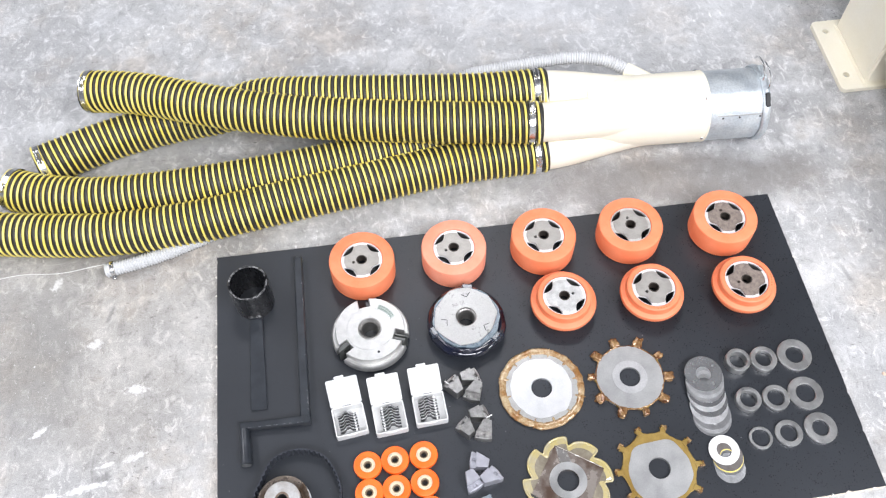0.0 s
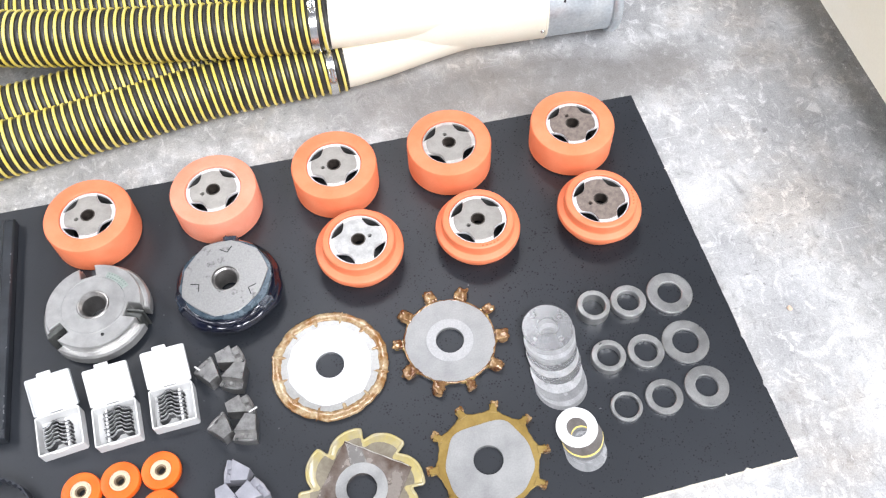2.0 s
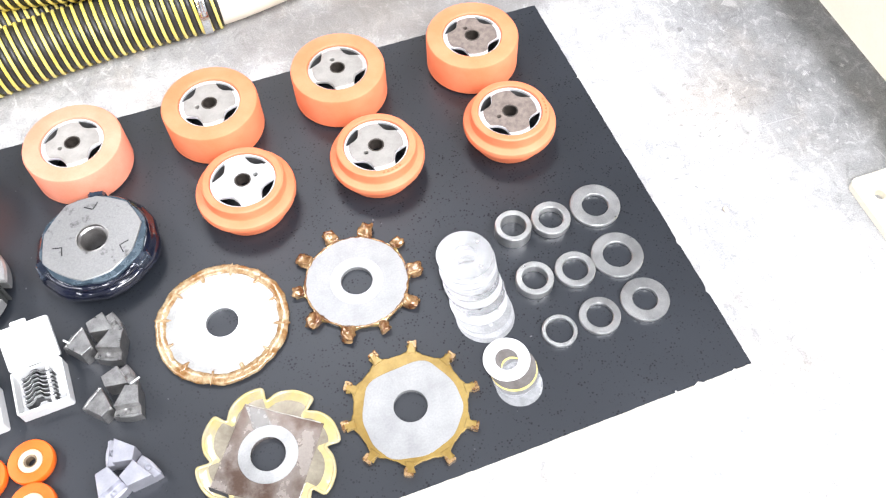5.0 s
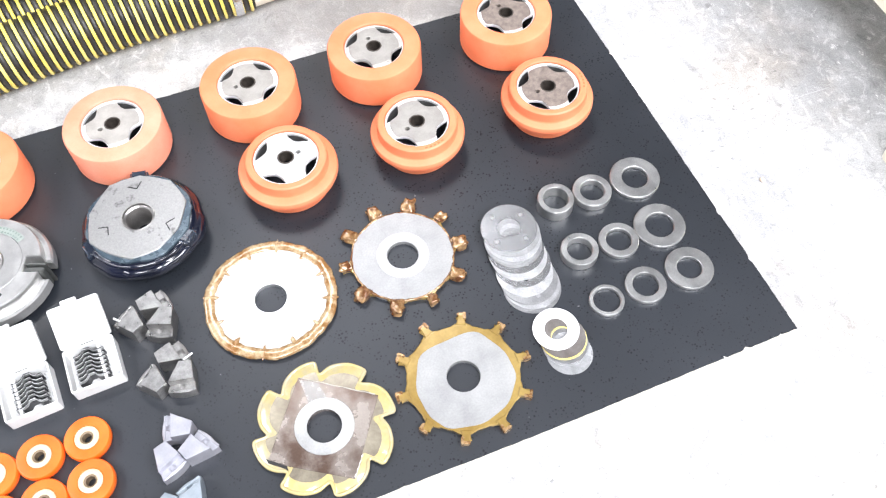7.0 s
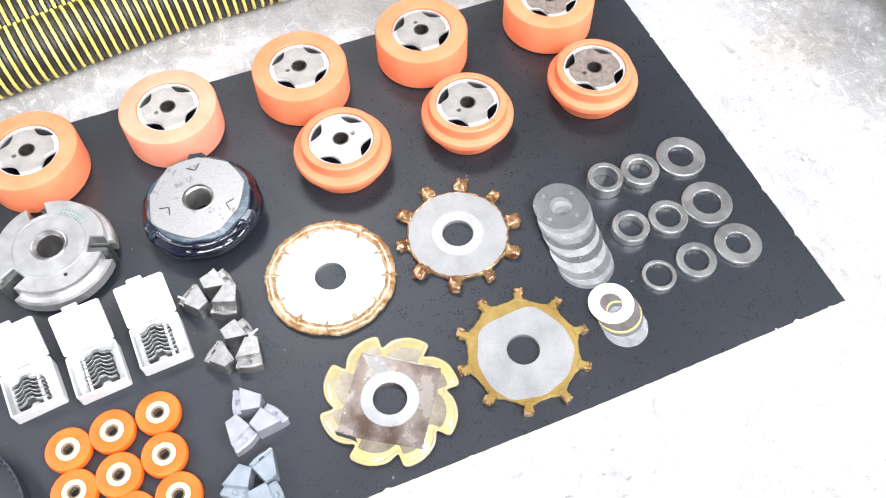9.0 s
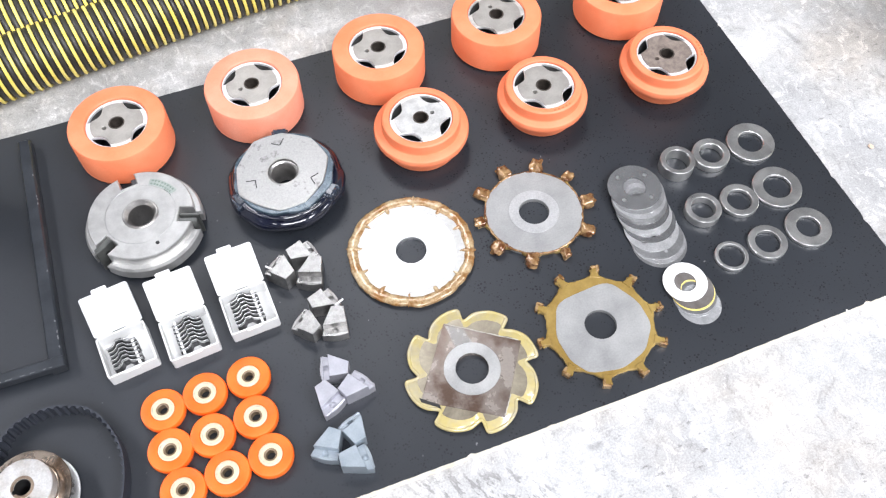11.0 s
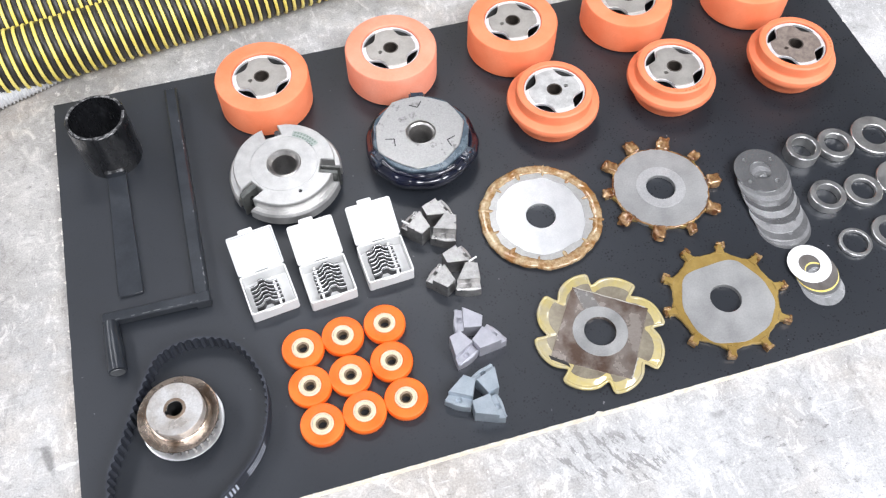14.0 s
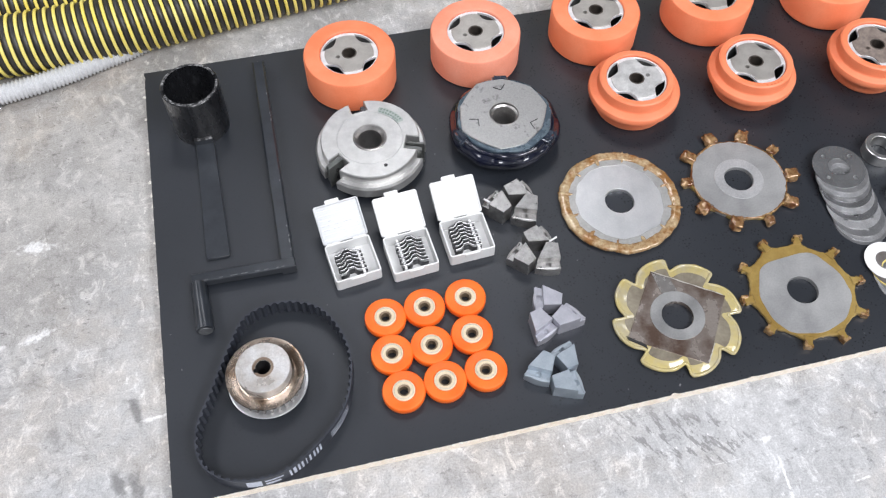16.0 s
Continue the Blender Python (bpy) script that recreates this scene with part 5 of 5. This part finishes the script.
# ---- dust hoses ----
def dust_hose(points, label, clamps, R=0.0464, pitch=0.0139):
    h = thing("dust_hose", pose(0, 0, 0), label, "hose", "striped dust hoses")
    pts = spline(points, pitch / 6)
    # the wall swells between the turns of the rib
    n = 30
    wall = bmesh.new()
    rows = []
    for i, (p, t, s, u) in enumerate(frames_along(pts)):
        row = []
        for k in range(n):
            a = 2 * math.pi * k / n
            r = R - 0.0008 - 0.0034 * (0.5 + 0.5 * math.cos(2 * math.pi * (i / 6 - k / n)))
            row.append(wall.verts.new(p + r * (math.cos(a) * s + math.sin(a) * u)))
        rows.append(row)
    for a, b in zip(rows, rows[1:]):
        for k in range(n):
            wall.faces.new((a[k], a[(k + 1) % n], b[(k + 1) % n], b[k]))
    part("wall", wall, M_HOSE, h, "black ribbed rubber wall", sharp=80)
    part("lining", tube(pts, R - 0.0065, 24), M_HOSE, h)
    fr = frames_along(pts)
    bm = bmesh.new()
    per, m = 32, 6
    rings = []
    total = (len(pts) - 1) / 6
    for j in range(int(total * per)):
        f = j / per * 6
        i = min(int(f), len(pts) - 2)
        u = f - i
        p = fr[i][0].lerp(fr[i + 1][0], u)
        t = fr[i][1].lerp(fr[i + 1][1], u).normalized()
        s = fr[i][2].lerp(fr[i + 1][2], u).normalized()
        up = fr[i][3].lerp(fr[i + 1][3], u).normalized()
        a = 2 * math.pi * j / per
        rad = math.cos(a) * s + math.sin(a) * up
        ring = []
        for k in range(m):
            b = 2 * math.pi * k / m
            ring.append(bm.verts.new(p + rad * (R + 0.0022 * math.cos(b) - 0.0008) + t * 0.0028 * math.sin(b)))
        rings.append(ring)
    for a, b in zip(rings, rings[1:]):
        for k in range(m):
            bm.faces.new((a[k], a[(k + 1) % m], b[(k + 1) % m], b[k]))
    part("spiral_rib", bm, M_YELLOW, h, "yellow spiral rib", sharp=80)
    for end, roll in clamps:
        i = 5 if end == 0 else len(pts) - 12
        i = max(1, min(len(pts) - 2, i))
        p, t, s, up = fr[i]
        m4 = Matrix((s, up, t)).transposed().to_4x4()
        m4.translation = p
        band = part("clamp_band", moved(ring_bm(R + 0.0028, R - 0.001, -0.0065, 0.0065, 0.0004, 56), m4), M_CHROME, h, "bright steel hose clamp band")
        scr = join(box_bm(-0.006, 0.006, R + 0.002, R + 0.010, -0.006, 0.006, 0.0015), moved(tube([Vector((-0.011, 0, 0)), Vector((0.012, 0, 0))], 0.0042, 12, True), pose(0, R + 0.0075, 0)))
        part("clamp_screw", moved(scr, m4 @ pose(0, 0, 0, 0, 0, roll)), M_CHROME, band, "clamp screw housing")


dust_hose([(-0.872, 1.076, 0.122), (-0.749, 1.042, 0.132), (-0.561, 0.970, 0.138), (-0.375, 0.924, 0.130), (-0.191, 0.890, 0.127), (-0.007, 0.860, 0.127), (0.130, 0.842, 0.127)],
          "black and yellow striped dust hose lying across another hose", ((0, 20), (1, 10)))
dust_hose([(-0.995, 0.934, 0.047), (-0.835, 0.992, 0.047), (-0.700, 1.022, 0.047), (-0.590, 1.030, 0.052), (-0.494, 1.026, 0.090), (-0.369, 0.998, 0.112), (-0.181, 0.970, 0.119), (0.004, 0.945, 0.124), (0.155, 0.936, 0.127)],
          "black and yellow striped dust hose passing beneath another hose", ((0, 25), (1, 0)))
dust_hose([(-1.052, 0.882, 0.047), (-0.990, 0.858, 0.047), (-0.900, 0.836, 0.047), (-0.825, 0.828, 0.047), (-0.703, 0.827, 0.047), (-0.516, 0.838, 0.047), (-0.327, 0.857, 0.047), (-0.134, 0.880, 0.047), (0.000, 0.905, 0.047), (0.135, 0.915, 0.047)],
          "black and yellow striped dust hose lying on the concrete floor", ((0, 30), (1, 0)))
dust_hose([(-1.240, 0.800, 0.047), (-1.060, 0.764, 0.047), (-0.940, 0.744, 0.047), (-0.820, 0.732, 0.047), (-0.640, 0.739, 0.047), (-0.457, 0.764, 0.047), (-0.269, 0.789, 0.047), (-0.076, 0.815, 0.047), (0.140, 0.822, 0.047)],
          "front black and yellow striped dust hose lying on the concrete floor", ((0, 0), (1, 60)))


def grey_hose():
    h = thing("ribbed_hose", pose(0, 0, 0), "thin pale grey ribbed plastic hose running beneath the dust hoses", "hose")
    line = [(0.352, 0.990, 0.105), (0.300, 1.018, 0.112), (0.221, 1.040, 0.105), (0.087, 1.044, 0.090), (-0.020, 1.055, 0.060), (-0.120, 1.040, 0.020), (-0.260, 0.960, 0.015), (-0.450, 0.830, 0.015), (-0.580, 0.740, 0.015), (-0.684, 0.697, 0.0165), (-0.760, 0.675, 0.0165), (-0.842, 0.660, 0.0165)]
    pts = spline(line, 0.0012)
    part("wall", tube(pts, lambda i: (0.0160, 0.0152, 0.0130, 0.0130, 0.0152)[i % 5], 20), M_GREYHOSE, h, "pale grey ribbed wall", sharp=80)
    fr = frames_along(pts)
    p, t, s, up = fr[-14]
    m4 = Matrix((s, up, t)).transposed().to_4x4()
    m4.translation = p
    band = part("clamp_band", moved(ring_bm(0.0176, 0.0150, -0.004, 0.004, 0.0004, 40), m4), M_CHROME, h, "small steel clamp band")
    part("clamp_screw", moved(box_bm(-0.006, 0.006, 0.016, 0.024, -0.0045, 0.0045, 0.0015), m4 @ pose(0, 0, 0, 0, 0, -110)), M_CHROME, band)


grey_hose()


def manifold():
    m = thing("dust_manifold", pose(0, 0, 0), "cream painted four-way dust manifold with galvanised collar", "manifold")
    y_at = lambda x: 0.8895 - 0.045 * (x - 0.12)
    body_z = 0.0855
    prof_pts = [Vector((0.235 + 0.265 * k / 24, y_at(0.235 + 0.265 * k / 24), body_z)) for k in range(25)]
    body = part("body", tube(prof_pts, lambda i: 0.0800 if i > 6 else 0.0720 + 0.0080 * i / 6, 64, True), M_CREAM, m, "cream painted round body")
    for oy, oz in ((0.842, 0.127), (0.936, 0.127), (0.822, 0.047), (0.915, 0.047)):
        ax = 0.112
        end = Vector((0.400, y_at(0.400) + (0.021 if oy > 0.88 else -0.021), body_z + (0.021 if oz > 0.1 else -0.021)))
        start = Vector((ax, oy, oz))
        pts = []
        for k in range(25):
            f = k / 24
            g = f * f * (3 - 2 * f)
            p = start.lerp(end, f)
            p.y = oy + (end.y - oy) * g
            p.z = oz + (end.z - oz) * g
            pts.append(p)
        part("branch", tube(pts, lambda i: 0.0425 + 0.0060 * i / 24, 48), M_CREAM, m, "cream painted inlet branch")
    stub = [Vector((0.352, 0.988, 0.104)), Vector((0.380, 0.968, 0.100)), Vector((0.420, 0.935, 0.096))]
    part("stub", tube(spline([tuple(p) for p in stub], 0.01), 0.0170, 24), M_CREAM, m, "small side stub")
    c0, c1 = 0.498, 0.619
    axis = lambda x: Vector((x, y_at(x), body_z))
    col = part("collar", tube([axis(c0 + (c1 - c0) * k / 8) for k in range(9)], 0.0785, 72), M_GALV, m, "galvanised sheet collar")
    part("collar_lining", tube([axis(c0 + 0.01 + (c1 - c0) * k / 8) for k in range(9)], 0.0770, 72), M_GALV, col)
    t = (axis(1) - axis(0)).normalized()
    s = Vector((0, 0, 1)).cross(t).normalized()
    up = t.cross(s)
    m4 = Matrix((s, up, t)).transposed().to_4x4()
    m4.translation = axis(c1 + 0.004)
    ringp = part("clamp_ring", moved(lathe([(0.0780, -0.007), (0.0825, -0.008), (0.0850, -0.004), (0.0855, 0.003), (0.0835, 0.008), (0.0780, 0.008)], 80), m4), M_GALV, col, "rolled clamp ring")
    part("clamp_lever", moved(join(box_bm(-0.006, 0.006, 0.083, 0.089, -0.007, 0.007, 0.002), box_bm(-0.004, 0.030, 0.086, 0.091, -0.006, 0.006, 0.002)), m4 @ pose(0, 0, 0, 0, 0, -2)), M_GALV, ringp, "grey toggle lever")
    part("clamp_grip", moved(box_bm(-0.014, 0.018, 0.0840, 0.0895, -0.005, 0.006, 0.002), m4 @ pose(0, 0, 0, 0, 0, 38)), M_DARK, ringp, "black rubber grip")
    for k in range(2):
        arc = [Vector((0.0 + 0.034 * math.cos(radians(200 - 22 * j)), 0.087 + 0.026 * math.sin(radians(200 - 22 * j)), -0.004 + 0.007 * k)) for j in range(9)]
        part("clamp_wire", moved(tube(arc, 0.0018, 8, True), m4 @ pose(0, 0, 0, 0, 0, -16 + 14 * k)), M_CHROME, ringp, "bent steel wire")
    m5 = m4.copy()
    m5.translation = axis(c0 + 0.001)
    part("seam_ring", moved(ring_bm(0.0808, 0.0775, -0.0025, 0.0015, 0.0005, 72), m5), M_CREAM, body)
    for a in (62, -12, -80, 140):
        part("rivet", moved(lathe([(0, 0.003), (0.0022, 0.0026), (0.0038, 0.001), (0.0040, 0.0)], 14, False), m5 @ pose(0.0800 * -math.cos(radians(a)), 0.0800 * math.sin(radians(a)), -0.008) @ Vector((-math.cos(radians(a)), math.sin(radians(a)), 0)).to_track_quat("Z", "Y").to_matrix().to_4x4()), M_CHROME, body, "small steel screw head")
    # lapped seam along the collar
    seam = moved(box_bm(-0.0004, 0.0010, -0.0012, 0.0012, -0.108, 0.0, 0), m4 @ pose(0, 0, 0, 0, 0, 148) @ pose(0.0784, 0, 0))
    part("seam", seam, M_DULL, col, "lapped sheet seam")
    for dz in (-0.095, -0.058, -0.012):
        part("rivet", moved(lathe([(0, 0.0016), (0.0018, 0.0012), (0.0024, 0)], 12, False), m4 @ pose(0, 0, dz, 0, 0, 152) @ pose(0.0784, 0, 0, 0, 90, 0)), M_DARK, col)


manifold()


# ---- the cream machine beside the board ----
def machine():
    k = thing("machine_base", pose(0, 0, 0), "cream painted steel machine base on bolted foot plates", "machine")
    for y0, y1 in ((0.931, 1.158), (-0.030, 0.198)):
        outl = []
        r = 0.012
        for cx, cy, a0 in ((0.889 + r, y0 + r, 180), (1.18 - r, y0 + r, 270), (1.18 - r, y1 - r, 0), (0.889 + r, y1 - r, 90)):
            for j in range(6):
                a = radians(a0 + 18 * j)
                outl.append((cx + r * math.cos(a), cy + r * math.sin(a)))
        holes = [circle(0.0075, 20, 0.916, y0 + 0.046), circle(0.0075, 20, 0.916, y1 - 0.036)]
        foot = part("foot_plate", plate(outl, holes, 0.0, 0.012, 0.0015), M_CREAM, k, "cream foot plate with two bolt holes")
        part("column", box_bm(0.948, 1.15, y0 + 0.012, y1 - 0.020, 0.0118, 0.29, 0.006, 3), M_CREAM, k, "cream box column")
        part("weld", box_bm(0.943, 1.155, y0 + 0.008, y1 - 0.015, 0.0115, 0.0165, 0.002), M_CREAM, foot)
    part("bed", box_bm(0.945, 1.55, 0.150, 0.925, 0.116, 0.31, 0.003, 2), M_CREAM, k, "cream painted machine bed")


machine()

# ---- small litter ----
thread = [Vector((-1.075 + 0.24 * k / 24, 0.6795 + 0.004 * math.sin(k * 0.35) + 0.003 * k / 24, 0.0010)) for k in range(25)]
tagged(mesh_object("thread", tube(thread, 0.0009, 6, True), M_WHITEPL), "thin pale thread lying on the concrete floor", "thread")
crumb = bmesh.new()
bmesh.ops.create_icosphere(crumb, subdivisions=2, radius=0.0042)
for v in crumb.verts:
    v.co *= 1 + 0.3 * noise.noise(v.co * 300)
    v.co.z = v.co.z * 0.4 + 0.0018
ob = mesh_object("wood_crumb", crumb, M_PEBBLE)
ob.matrix_basis = pose(0.7135, 0.218, 0)
tagged(ob, "small tan crumb lying on the concrete floor", "crumb")
rng = random.Random(12)
chip_places = [(0.6155, 0.497, 1.5), (0.600, -0.0022, 1.6), (0.520, -0.0045, 1.3), (0.06, 0.661, 1.0), (-0.30, 0.661, 0.8)]
chip_places += [(-0.6068 + rng.uniform(-0.001, 0.0012), rng.uniform(0.0, 0.62), rng.uniform(0.4, 1.1)) for _ in range(22)]
chip_places += [(x, -0.0176 + 0.016 * ((x + 0.607) / 1.23) ** 1.7, rng.uniform(0.3, 0.8)) for x in [rng.uniform(-0.6, 0.6) for _ in range(26)]]
chip_places += [(0.6125 + rng.uniform(-0.0005, 0.001), rng.uniform(0.25, 0.64), rng.uniform(0.3, 0.7)) for _ in range(8)]
chip = bmesh.new()
bmesh.ops.create_icosphere(chip, subdivisions=1, radius=0.0024)
for v in chip.verts:
    v.co *= 1 + 0.5 * noise.noise(v.co * 500)
    v.co.z *= 0.5
splinter = tagged(mesh_object("board_splinter", chip, M_CHIP), "pale splinter on the chipped edge of the board", "splinter", "edge splinters")
for i, (x, y, k) in enumerate(chip_places):
    one = splinter if i == 0 else copy_thing(splinter, pose(0, 0, 0))
    one.matrix_basis = pose(x, y, Z - 0.0012, 0, 0, rng.uniform(0, 360)) @ Matrix.Diagonal((k * 1.5, k, k, 1))
